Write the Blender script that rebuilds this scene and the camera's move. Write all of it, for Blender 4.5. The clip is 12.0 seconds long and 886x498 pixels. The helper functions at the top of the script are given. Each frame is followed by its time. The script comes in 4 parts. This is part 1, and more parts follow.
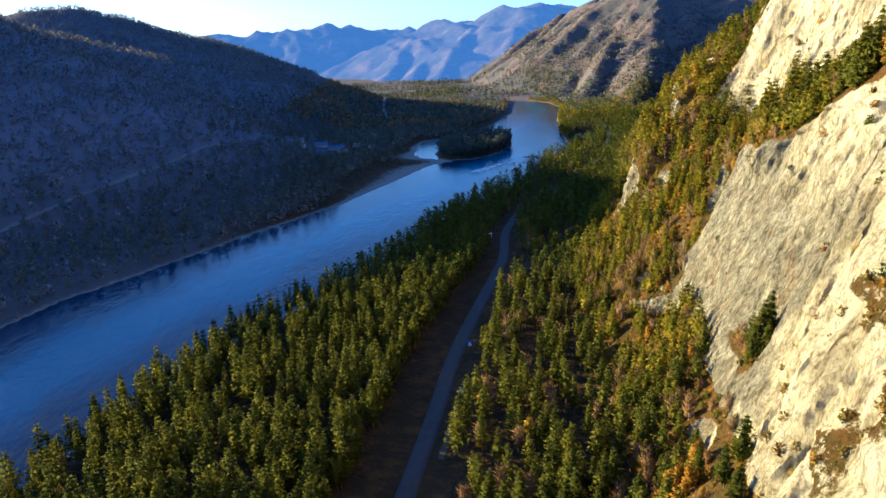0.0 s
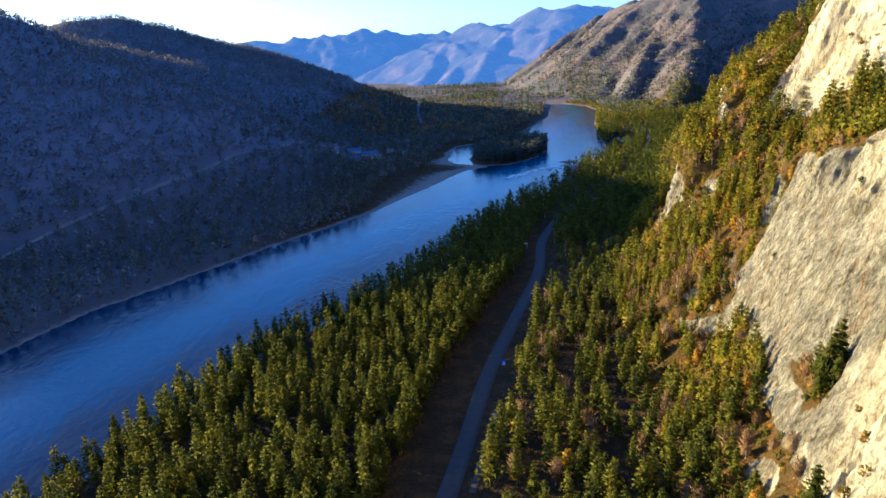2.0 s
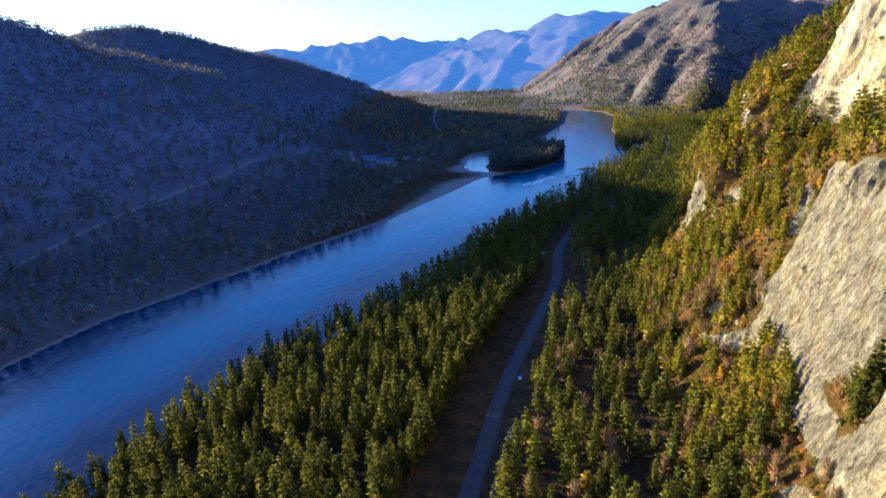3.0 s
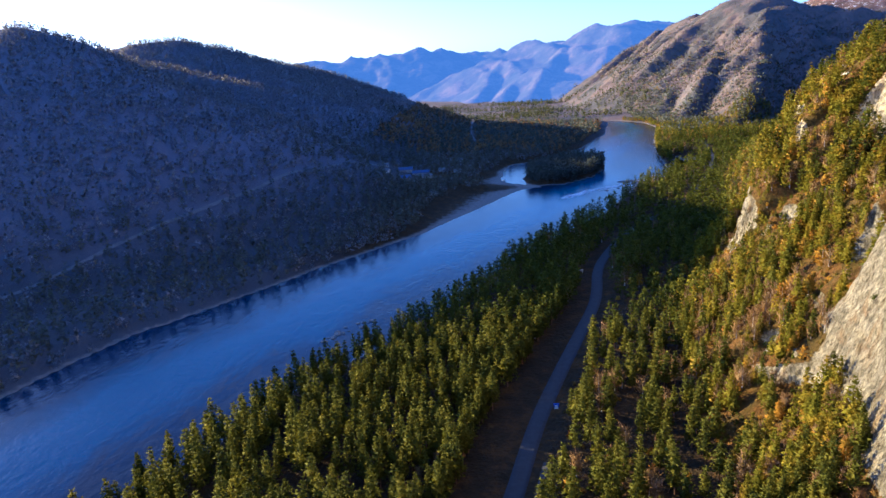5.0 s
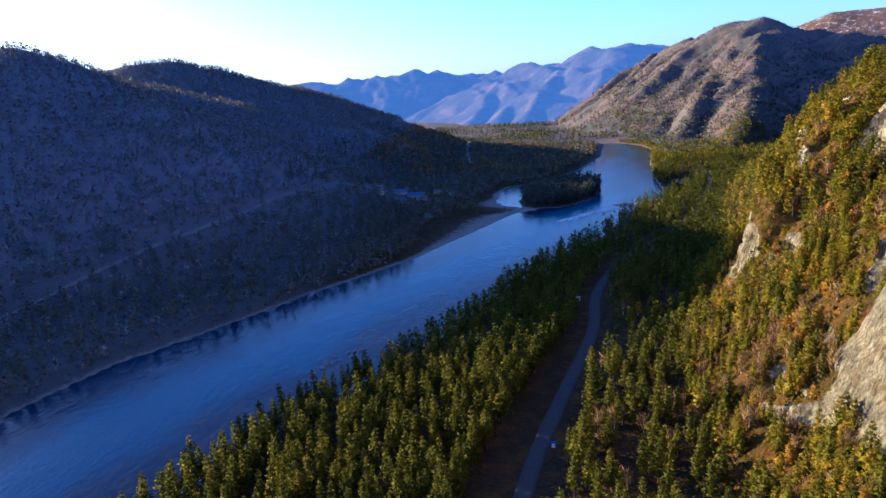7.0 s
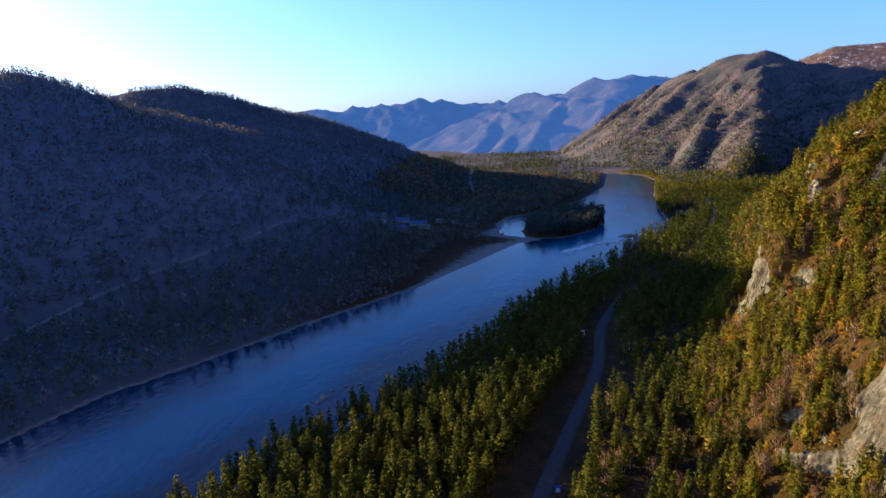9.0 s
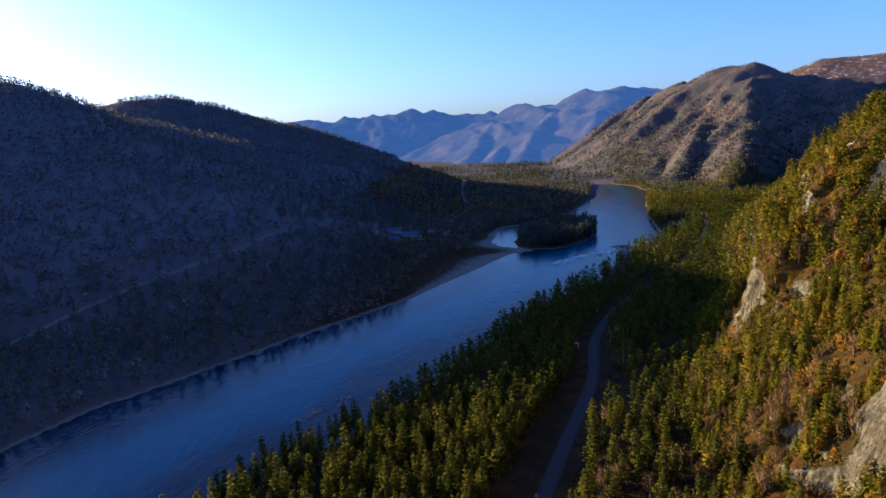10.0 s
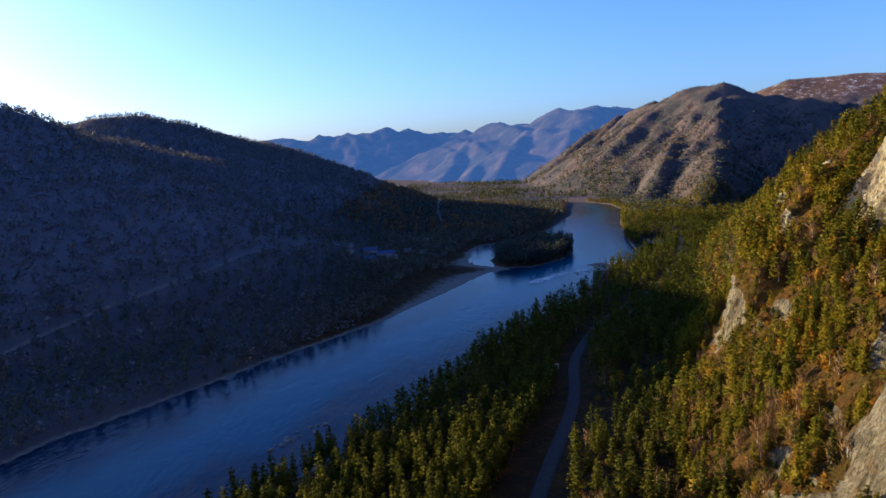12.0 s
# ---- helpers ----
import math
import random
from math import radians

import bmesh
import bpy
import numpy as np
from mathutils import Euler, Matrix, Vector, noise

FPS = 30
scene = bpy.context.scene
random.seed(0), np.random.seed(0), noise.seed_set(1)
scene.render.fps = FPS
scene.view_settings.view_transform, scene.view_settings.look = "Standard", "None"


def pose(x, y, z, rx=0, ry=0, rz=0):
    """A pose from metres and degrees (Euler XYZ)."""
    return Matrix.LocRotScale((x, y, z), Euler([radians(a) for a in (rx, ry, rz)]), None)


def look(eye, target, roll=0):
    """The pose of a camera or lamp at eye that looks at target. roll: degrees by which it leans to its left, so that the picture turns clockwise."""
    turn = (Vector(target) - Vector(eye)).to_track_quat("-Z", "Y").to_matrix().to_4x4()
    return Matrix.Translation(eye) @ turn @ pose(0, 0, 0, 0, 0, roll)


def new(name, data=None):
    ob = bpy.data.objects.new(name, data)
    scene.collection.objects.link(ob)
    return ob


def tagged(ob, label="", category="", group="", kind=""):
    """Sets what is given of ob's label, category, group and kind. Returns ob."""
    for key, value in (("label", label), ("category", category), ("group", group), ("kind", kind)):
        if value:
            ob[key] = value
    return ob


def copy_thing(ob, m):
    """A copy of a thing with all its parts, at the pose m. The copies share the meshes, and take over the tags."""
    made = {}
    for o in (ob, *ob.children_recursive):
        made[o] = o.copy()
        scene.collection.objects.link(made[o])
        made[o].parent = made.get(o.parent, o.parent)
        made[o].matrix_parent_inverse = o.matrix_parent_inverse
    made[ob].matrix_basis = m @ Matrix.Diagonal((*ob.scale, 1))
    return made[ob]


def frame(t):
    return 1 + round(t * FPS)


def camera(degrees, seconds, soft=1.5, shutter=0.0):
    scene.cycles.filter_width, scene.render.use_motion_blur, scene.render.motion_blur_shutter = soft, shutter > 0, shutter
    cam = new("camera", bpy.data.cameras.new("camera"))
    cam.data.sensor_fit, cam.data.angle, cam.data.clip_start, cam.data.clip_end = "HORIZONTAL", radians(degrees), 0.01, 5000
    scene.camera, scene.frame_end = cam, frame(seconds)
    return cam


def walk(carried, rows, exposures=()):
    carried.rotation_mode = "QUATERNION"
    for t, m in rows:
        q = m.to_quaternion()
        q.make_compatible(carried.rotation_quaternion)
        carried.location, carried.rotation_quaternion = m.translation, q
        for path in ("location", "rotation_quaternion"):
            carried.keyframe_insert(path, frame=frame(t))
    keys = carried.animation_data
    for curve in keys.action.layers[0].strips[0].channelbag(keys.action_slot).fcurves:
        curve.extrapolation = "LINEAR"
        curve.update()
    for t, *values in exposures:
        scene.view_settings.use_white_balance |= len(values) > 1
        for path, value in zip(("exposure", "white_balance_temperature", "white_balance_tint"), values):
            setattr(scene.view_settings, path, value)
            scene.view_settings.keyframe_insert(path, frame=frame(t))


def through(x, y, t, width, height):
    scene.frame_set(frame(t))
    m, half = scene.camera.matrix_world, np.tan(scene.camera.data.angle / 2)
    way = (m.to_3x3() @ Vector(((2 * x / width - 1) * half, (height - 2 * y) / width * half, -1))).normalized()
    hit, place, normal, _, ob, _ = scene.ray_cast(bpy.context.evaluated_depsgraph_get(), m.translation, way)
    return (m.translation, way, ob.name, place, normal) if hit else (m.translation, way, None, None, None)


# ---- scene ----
cam = camera(67.9, 12.0)
METRES, EYE, TILT, LEAN, TURN = 73.1, 148.0, 0.0, 0.0, 0.0
ROWS = [
    (0.0, 0.0, 0.0, 0.0, -0.69, -17.3, 2.22),
    (0.5, 0.0046, 0.0551, -0.001, 0.02, -17.22, 2.48),
    (1.0, 0.0084, 0.1099, 0.0003, 0.79, -17.07, 2.65),
    (1.5, 0.0114, 0.1647, 0.0006, 1.4, -17.06, 2.82),
    (2.0, 0.0161, 0.2207, 0.0012, 2.26, -16.87, 2.97),
    (2.5, 0.0207, 0.2761, 0.0003, 2.9, -16.56, 3.12),
    (4.5, 0.0316, 0.4867, -0.0075, 6.41, -15.41, 3.66),
    (5.0, 0.035, 0.5384, -0.0063, 6.91, -15.16, 3.63),
    (5.5, 0.0366, 0.5841, -0.0037, 6.3, -14.78, 3.56),
    (6.0, 0.0382, 0.6276, -0.0023, 6.37, -14.42, 3.5),
    (6.5, 0.0379, 0.6665, 0.0021, 6.31, -14.03, 3.46),
    (7.0, 0.0387, 0.7041, 0.0055, 6.62, -13.42, 3.4),
    (9.0, 0.0265, 0.8256, 0.0093, 6.94, -11.02, 2.78),
    (9.5, 0.0198, 0.8563, 0.0086, 6.65, -10.57, 2.72),
    (10.0, 0.0131, 0.8858, 0.0089, 6.23, -10.16, 2.7),
    (10.5, 0.0078, 0.9131, 0.0088, 5.82, -9.78, 2.73),
    (11.0, 0.0008, 0.94, 0.0106, 5.34, -9.39, 2.76),
    (11.5, -0.006, 0.9647, 0.0095, 4.47, -9.01, 2.7),
    (12.0, -0.0129, 0.9922, 0.0089, 4.07, -8.69, 2.66),
]
walk(cam, [(t, pose(0, 0, EYE, TILT, LEAN, TURN) @ pose(METRES * x, METRES * y, METRES * z, 90 + pitch, roll, yaw)) for t, x, y, z, yaw, pitch, roll in ROWS],
     exposures=[(0.0, 2.30, 4850, 8), (2.5, 2.42, 4780, 14), (5.0, 2.46, 4740, 22), (7.0, 2.16, 4800, 23), (9.5, 1.58, 5010, 22), (12.0, 1.42, 5090, 20)])

# ---------------------------------------------------------------- sky and sun
SUN_AZ, SUN_EL = -67.0, 13.0          # degrees from the valley's axis (towards the far bank), and above level
sun_dir = Vector((math.sin(radians(SUN_AZ)) * math.cos(radians(SUN_EL)), math.cos(radians(SUN_AZ)) * math.cos(radians(SUN_EL)), math.sin(radians(SUN_EL))))
world = bpy.data.worlds.new("sky")
scene.world = world
world.use_nodes = True
wn = world.node_tree
sky = wn.nodes.new("ShaderNodeTexSky")
sky.sky_type = "NISHITA"
sky.sun_disc = False
sky.sun_elevation = radians(SUN_EL)
sky.sun_rotation = radians(SUN_AZ)
sky.altitude = 400
sky.air_density, sky.dust_density, sky.ozone_density = 1.0, 1.8, 4.0
wn.nodes["Background"].inputs["Strength"].default_value = 0.082
blue = wn.nodes.new("ShaderNodeMix")
blue.data_type, blue.blend_type = "RGBA", "MULTIPLY"
blue.inputs[0].default_value = 1.0
blue.inputs[7].default_value = (0.94, 0.99, 1.10, 1)
wn.links.new(sky.outputs[0], blue.inputs[6])
wn.links.new(blue.outputs[2], wn.nodes["Background"].inputs["Color"])
lamp = bpy.data.lights.new("sun", "SUN")
lamp.energy, lamp.angle, lamp.color = 4.2, radians(0.5), (1.0, 0.68, 0.22)
new("sun", lamp).matrix_world = look(sun_dir * 900, (0, 0, 0))


# ---------------------------------------------------------------- numbers: noise and small helpers
def hashed(ix, iy, seed):
    n = (ix.astype(np.int64) * 374761393 + iy.astype(np.int64) * 668265263 + seed * 974634777) & 0x7FFFFFFF
    n = ((n ^ (n >> 13)) * 1274126177) & 0x7FFFFFFF
    return ((n ^ (n >> 16)) & 0xFFFF) / 65535.0


def vnoise(x, y, seed=0):
    x, y = np.asarray(x, float), np.asarray(y, float)
    ix, iy = np.floor(x), np.floor(y)
    fx, fy = x - ix, y - iy
    fx, fy = fx * fx * (3 - 2 * fx), fy * fy * (3 - 2 * fy)
    a, b = hashed(ix, iy, seed), hashed(ix + 1, iy, seed)
    c, d = hashed(ix, iy + 1, seed), hashed(ix + 1, iy + 1, seed)
    return (a * (1 - fx) + b * fx) * (1 - fy) + (c * (1 - fx) + d * fx) * fy * 1.0


def fbm(x, y, octaves=4, seed=0):
    total, size, norm = 0.0, 1.0, 0.0
    for o in range(octaves):
        total = total + size * (vnoise(x * 2 ** o, y * 2 ** o, seed + 31 * o) * 2 - 1)
        norm += size
        size *= 0.5
    return total / norm


def ridged(x, y, octaves=4, seed=0):
    total, size, norm = 0.0, 1.0, 0.0
    for o in range(octaves):
        total = total + size * (1 - np.abs(vnoise(x * 2 ** o, y * 2 ** o, seed + 17 * o) * 2 - 1))
        norm += size
        size *= 0.55
    return total / norm


def step(a, b, v):
    u = np.clip((v - a) / (b - a), 0, 1)
    return u * u * (3 - 2 * u)


def smax(a, b, k):
    h = np.clip(0.5 + 0.5 * (a - b) / k, 0, 1)
    return b * (1 - h) + a * h + k * h * (1 - h)


def line(v, *pairs):
    return np.interp(v, [p[0] for p in pairs], [p[1] for p in pairs])


# ---------------------------------------------------------------- the lie of the land
def left_bank(y):
    return line(y, (-900, -420), (0, -330), (250, -285), (357, -260), (401, -245), (453, -212), (545, -160), (640, -97), (745, -50), (835, -12), (858, 18),
                (872, 16), (900, -22), (925, -34), (1000, -36), (1060, -22), (1110, 40), (1239, 100), (1448, 160), (1724, 198), (1745, -500), (1800, -900))


def right_bank(y):
    return line(y, (-900, -300), (0, -190), (120, -168), (186, -157), (243, -147), (327, -112), (390, -73), (450, -45), (516, -19), (623, 30), (691, 74), (780, 108), (830, 120),
                (880, 165), (935, 187), (1000, 194), (1100, 203), (1300, 235), (1529, 280), (1650, 275), (1744, 230), (1790, 150), (1830, -900))


def road_x(y):
    return line(y, (-900, -190), (0, -56), (100, -33), (182, -16), (232, -6), (279, 2), (304, 8), (355, 21.5), (414, 38), (440, 43), (465, 45.5), (490, 48), (520, 56), (555, 68), (600, 86), (700, 150), (850, 215), (1000, 260), (1400, 330), (1800, 420))


def mid_x(y):
    """x of the rock side at 50 m above the river."""
    return line(y, (-900, -60), (-200, 30), (0, 48), (60, 58), (132, 75), (161, 86), (185, 93), (217, 98.5), (235, 102), (263, 104), (280, 106), (308, 109), (320, 113), (380, 121), (420, 122), (440, 125), (451, 129), (470, 143),
                (500, 156), (540, 176), (600, 200), (700, 230), (800, 262), (900, 305), (1000, 360), (1200, 480), (1500, 650), (3000, 950))


def ledge_z(y):
    return line(y, (150, 168), (190, 148), (230, 124), (300, 109), (383, 96), (420, 90))


def rockiness(y, z):
    """How bare and steep the valley's rock side is, 0 to 1, by place along it and height."""
    n = 12 * fbm(y / 34, z / 34, 3, 5)
    toe_z = line(y, (60, 60), (105, 50), (118, 48), (144, 41), (165, 38), (188, 37), (215, 40), (235, 40), (255, 37), (272, 31), (290, 30))
    slab = step(6, -6, y - line(z, (30, 284), (45, 277), (65, 268), (85, 280), (110, 296)) + 0.6 * n) * step(-3, 4, z - toe_z + 0.3 * n)
    slab = slab * (1 - step(258, 268, y) * step(58, 46, z) * step(-0.15, 0.15, fbm(y / 9, z / 6, 3, 20)))
    on_ledge = step(0, 5, z - ledge_z(y) + 15 + 0.4 * n) * step(4, -3, z - ledge_z(y) - 7 + 0.5 * n) * step(145, 175, y)
    slab = slab * (1 - 0.95 * on_ledge) * 0.80
    upper = step(8, -4, y - 398 - 0.10 * (z - 96) + 0.5 * n) * step(0, 5, z - ledge_z(y) - 5 + 0.5 * n) * step(215, 200, z + n) * 0.85
    nook = np.zeros_like(n)
    for cy, cz, ry, rz in ((186, 56, 11, 5.5), (122, 92, 9, 5), (110, 66, 8, 6), (104, 80, 8, 4)):
        q = np.hypot((y - cy + 0.5 * n) / ry, (z - cz + 0.45 * (y - cy) * (ry > 11) * 0.3 + 0.25 * n) / rz)
        nook = np.maximum(nook, step(1.4, 0.7, q + 0.8 * fbm(y / 6, z / 3.5, 3, 19)))
    slab = slab * (1 - (0.66 + 0.26 * (y > 165)) * np.clip(nook, 0, 1))
    low, top = 32 + 0.22 * (y - 420) + 0.6 * n, 68 + 0.55 * (y - 420) + 0.5 * n
    c = step(403, 411, y) * step(492, 482, y + 0.3 * n) * step(low - 3, low + 3, z) * step(top + 3, top - 3, z) * 0.92
    d = step(5, 3, np.hypot(y - 430, (z - 102) * 0.7) + 0.15 * n) * 0.9
    e = step(1.3, 0.7, np.hypot((y - 385) / 5, (z - 66) / 4) + 0.06 * n) * 0.85
    for cy, cz, ry, rz in ((394, 56, 5, 4), (409, 55, 6, 5), (421, 59, 5, 7)):
        e = np.maximum(e, step(1.3, 0.7, np.hypot((y - cy) / ry, (z - cz) / rz) + 0.07 * n) * 0.85)
    f = step(8, 5, np.hypot(y - 449, (z - 24) * 0.7) + 0.1 * n) * 0.9
    g = step(1.3, 0.7, np.hypot((y - 291) / 7, (z - 36) / 5) + 0.05 * n) * 0.8
    g2 = step(1.3, 0.7, np.hypot((y - 289) / 4, (z - 55) / 3) + 0.05 * n) * 0.8
    foot = step(1.3, 0.8, np.hypot((y - 174) / 9, (z - 27) / 6.5) + 0.05 * n) * 0.85
    h = step(1.3, 0.7, np.hypot((y - 294) / 6, (z - 79) / 12) + 0.05 * n) * 0.85
    s = step(0.50, 0.66, fbm(y / 24, z / 16, 3, 9)) * step(235, 250, y) * step(500, 470, y) * step(24, 36, z) * 0.75
    return np.clip(np.maximum.reduce([slab, upper, c, d, e, f, g, g2, h, foot, s]), 0, 1)


def slope_table(ys, zs):
    """x of the rock side over a grid of y and height, by adding up its steepness up and down from 50 m."""
    y, z = np.meshgrid(ys, zs, indexing="ij")
    soil = line(ys, (200, 1.0), (300, 0.98), (380, 0.95), (430, 1.05), (540, 1.05), (700, 0.98), (900, 0.8), (1200, 0.55), (1500, 0.5))[:, None] * (1 - 0.35 * step(100, 150, z) * step(400, 470, y))
    k = soil + (3.1 + 1.4 * step(400, 415, y) * step(100, 92, z) - soil) * rockiness(y, z)
    dx = np.gradient(zs)[None] / k
    x = np.cumsum(dx, 1) - 0.5 * dx
    at50 = np.array([np.interp(50.0, zs, row) for row in x])
    return mid_x(ys)[:, None] + x - at50[:, None]


TY, TZ = np.arange(-300, 1600, 5.0), np.arange(10, 420, 2.0)
TX = np.arange(-60, 1500, 3.0)
_xs = slope_table(TY, TZ)
FOOT = _xs[:, 0]


def foot_x(y):
    return np.interp(y, TY, FOOT)


SIDE = np.array([np.interp(TX, row, TZ, left=0) for row in _xs])


def side_z(x, y):
    fy, fx = np.clip((y - TY[0]) / 5.0, 0, len(TY) - 1.001), np.clip((x - TX[0]) / 3.0, 0, len(TX) - 1.001)
    iy, ix = fy.astype(int), fx.astype(int)
    fy, fx = fy - iy, fx - ix
    return (SIDE[iy, ix] * (1 - fx) + SIDE[iy, ix + 1] * fx) * (1 - fy) + (SIDE[iy + 1, ix] * (1 - fx) + SIDE[iy + 1, ix + 1] * fx) * fy


def crest(x, y, pts, k, r=25.0):
    best = np.full(np.shape(x), -1e3)
    for (ax, ay, az), (bx, by, bz) in zip(pts, pts[1:]):
        ux, uy = bx - ax, by - ay
        t = np.clip(((x - ax) * ux + (y - ay) * uy) / (ux * ux + uy * uy), 0, 1)
        d = np.hypot(x - ax - t * ux, y - ay - t * uy)
        best = np.maximum(best, az + t * (bz - az) - k * (np.sqrt(d * d + r * r) - r))
    return best


# points before y 830 stay unseen; their heights are set to shape the shadow
CREST_NEAR = [(-1500, -600, 250), (-1050, 100, 195), (-900, 420, 182), (-760, 600, 187), (-690, 720, 196), (-650, 785, 206), (-625, 830, 232), (-590, 925, 197), (-530, 1080, 165), (-410, 1250, 124), (-362, 1363, 102), (-278, 1516, 67), (-166, 1654, 30), (-90, 1740, 0)]
CREST_BACK = [(-1700, 1000, 300), (-1000, 1300, 232), (-860, 1345, 224), (-790, 1368, 236), (-720, 1390, 239), (-674, 1469, 224), (-612, 1562, 196), (-549, 1650, 179), (-514, 1698, 163), (-474, 1766, 104), (-418, 1844, 40), (-330, 1930, 8), (-212, 2000, 0)]
CREST_BLUFF = [(1400, 1800, 97), (940, 1960, 212), (837, 2000, 240), (739, 2055, 269), (673, 2061, 293), (600, 2180, 288), (560, 2320, 269), (491, 2625, 242), (380, 2800, 147)]
SPURS_BLUFF = [[(673, 2061, 284), (590, 1850, 190), (500, 1600, 88), (400, 1380, 16)], [(630, 2120, 278), (520, 1940, 175), (400, 1700, 50), (340, 1600, 8)], [(590, 2220, 274), (470, 2010, 160), (350, 1790, 40)], [(555, 2340, 258), (430, 2100, 150), (310, 1880, 30)], [(525, 2480, 245), (390, 2220, 120), (280, 1990, 20)], [(491, 2625, 230), (350, 2350, 100), (250, 2120, 12)]]
CREST_SNOW = [(2400, 2500, 370), (1600, 2500, 352), (1250, 2590, 342), (1116, 2650, 340), (1000, 2720, 300)]
CREST_FAR = [(1100, 3300, 300), (700, 3250, 290), (467, 3238, 308), (259, 3362, 280), (-49, 3572, 248), (-250, 3640, 170), (-500, 3500, 60)]
SPURS_FAR = [[(467, 3238, 300), (330, 2950, 170), (250, 2650, 40)], [(259, 3362, 274), (120, 3080, 170), (20, 2800, 40)], [(-49, 3572, 240), (-150, 3250, 130), (-220, 2950, 30)], [(120, 3450, 255), (0, 3150, 130), (-90, 2900, 40)]]
CREST_LAST = [(600, 4300, 270), (0, 4350, 260), (-270, 4330, 252), (-500, 4300, 268), (-730, 4208, 286), (-930, 4150, 258), (-1150, 4120, 262), (-1400, 4100, 235), (-2200, 3900, 320)]


def backdrop_z(x, y):
    z = np.maximum(crest(x, y, CREST_FAR, 0.5), crest(x, y, CREST_LAST, 0.4))
    for spur in SPURS_FAR:
        z = np.maximum(z, crest(x, y, spur, 0.6, 12))
    wob = 90 * fbm(x / 420, y / 420, 3, 26)
    return z + (64 * (ridged((0.9 * x + 0.45 * y + wob) / 170, (0.9 * y - 0.45 * x) / 700, 5, 24) - 0.66) + 34 * (ridged(x / 190, y / 190, 5, 27) - 0.6)) * step(-10, 120, z)


def ground_z(x, y):
    x, y = np.asarray(x, float), np.asarray(y, float)
    dl, dr = (left_bank(y) - x) * 0.86, (x - right_bank(y)) * 0.88
    d = np.maximum(dl, dr) + 2.5 * fbm(x / 22, y / 22, 3, 3)
    beach = np.where(dl > dr, line(y, (500, 4), (640, 10), (720, 34), (800, 60), (890, 62), (960, 14), (1100, 5), (1500, 1.5)), line(y, (200, 2.5), (740, 3), (820, 12), (930, 10), (1050, 1.5)))
    z = np.where(d < 0, -3.0 * step(0, 14, -d), 1.3 * step(0, beach, d) + 4.2 * step(0, 14, d - beach * 0.8) + 1.0 * step(20, 90, d))
    # the wooded island in the bend
    ex, ey = (x - 55), (y - 967)
    u, v = (ex * 0.93 - ey * 0.36) / 46, (ex * 0.36 + ey * 0.93) / 104
    q = np.hypot(u, v) + 0.10 * fbm(x / 30, y / 30, 2, 8)
    z = np.maximum(z, -3 + 6.5 * step(1.0, 0.965, q))
    z = np.maximum(z, -1.2 + 1.7 * step(34, 12, np.hypot((x - 150) * 0.5, y - 862 + 0.25 * (x - 150)) + 6 * fbm(x / 15, y / 15, 2, 2)))
    z = np.where(dr > -5, np.minimum(z, -2.5 + 9 * step(0.8, 1.25, np.hypot((x - 226 - 0.25 * (y - 1025)) / 20, (y - 1025) / 75) + 0.15 * fbm(x / 14, y / 14, 2, 88))), z)
    outside = step(18, 60, d)
    # woods' floor, the low rise towards the far bank's slope
    z = z + outside * (0.9 * fbm(x / 30, y / 30, 3, 4))
    z = z + np.where(dl > dr, 12 * step(60, 200, d) * line(y, (700, 1), (1000, 0.3), (1500, 0.2)), 0)
    rough = 15 * (ridged(x / 240, y / 240, 4, 12) - 0.62) + 4 * fbm(x / 60, y / 60, 3, 14)
    hills = np.maximum(crest(x, y, CREST_NEAR, 0.50), crest(x, y, CREST_BACK, 0.42))
    z = smax(z, hills + rough * step(0, 80, hills), 14)
    along, down = -0.31 * x + 0.95 * y, 0.95 * x + 0.31 * y
    wob = 60 * fbm(x / 260, y / 260, 3, 23)
    gull = 70 * (ridged((along + wob) / 120, down / 560, 4, 22) - 0.68) + 26 * (ridged(x / 130, y / 130, 5, 25) - 0.6) + 46 * (ridged((along + 0.5 * wob) / 46, down / 210, 3, 28) - 0.6) + 9 * (ridged(x / 34, y / 34, 3, 29) - 0.6)
    far = crest(x, y, CREST_BLUFF, 0.66, 18)
    for spur in SPURS_BLUFF:
        far = np.maximum(far, crest(x, y, spur, 0.82, 8))
    far = np.maximum(far, crest(x, y, CREST_SNOW, 0.5))
    keep = step(0, 60, d)
    far = far + gull * step(-10, 120, far) * line(far, (215, 1.0), (285, 0.35)) * step(1500, 1700, y) * (1 - 0.75 * step(880, 1050, x) * step(2250, 2450, y))
    z = np.where(keep > 0, smax(z, far, 10) * keep + z * (1 - keep), z)
    # the near rock side, kept under its own finer skin
    skin = step(-140, -100, y) * step(585, 545, y)
    side = side_z(x - 9 * skin, y)
    side = side + (1 - skin) * (6 * fbm(x / 50, y / 50, 4, 41) * step(14, 60, side)) - skin * 6 * step(10, 24, side)
    toe = 10 * step(-58, 0, x - foot_x(y)) - 5.5
    z = np.where((dr > 12) & (y > -290) & (y < 1590), np.maximum(z, np.maximum(side, 0)), z)
    z = np.where((dr > 25) & (y < 1200), np.maximum(z, toe * step(1200, 1000, y) + 5.2), z)
    # the road's bed
    rx = np.abs(x - road_x(y))
    bed = step(12, 4.5, rx) * step(1500, 1300, y)
    return z * (1 - bed) + 6.0 * bed


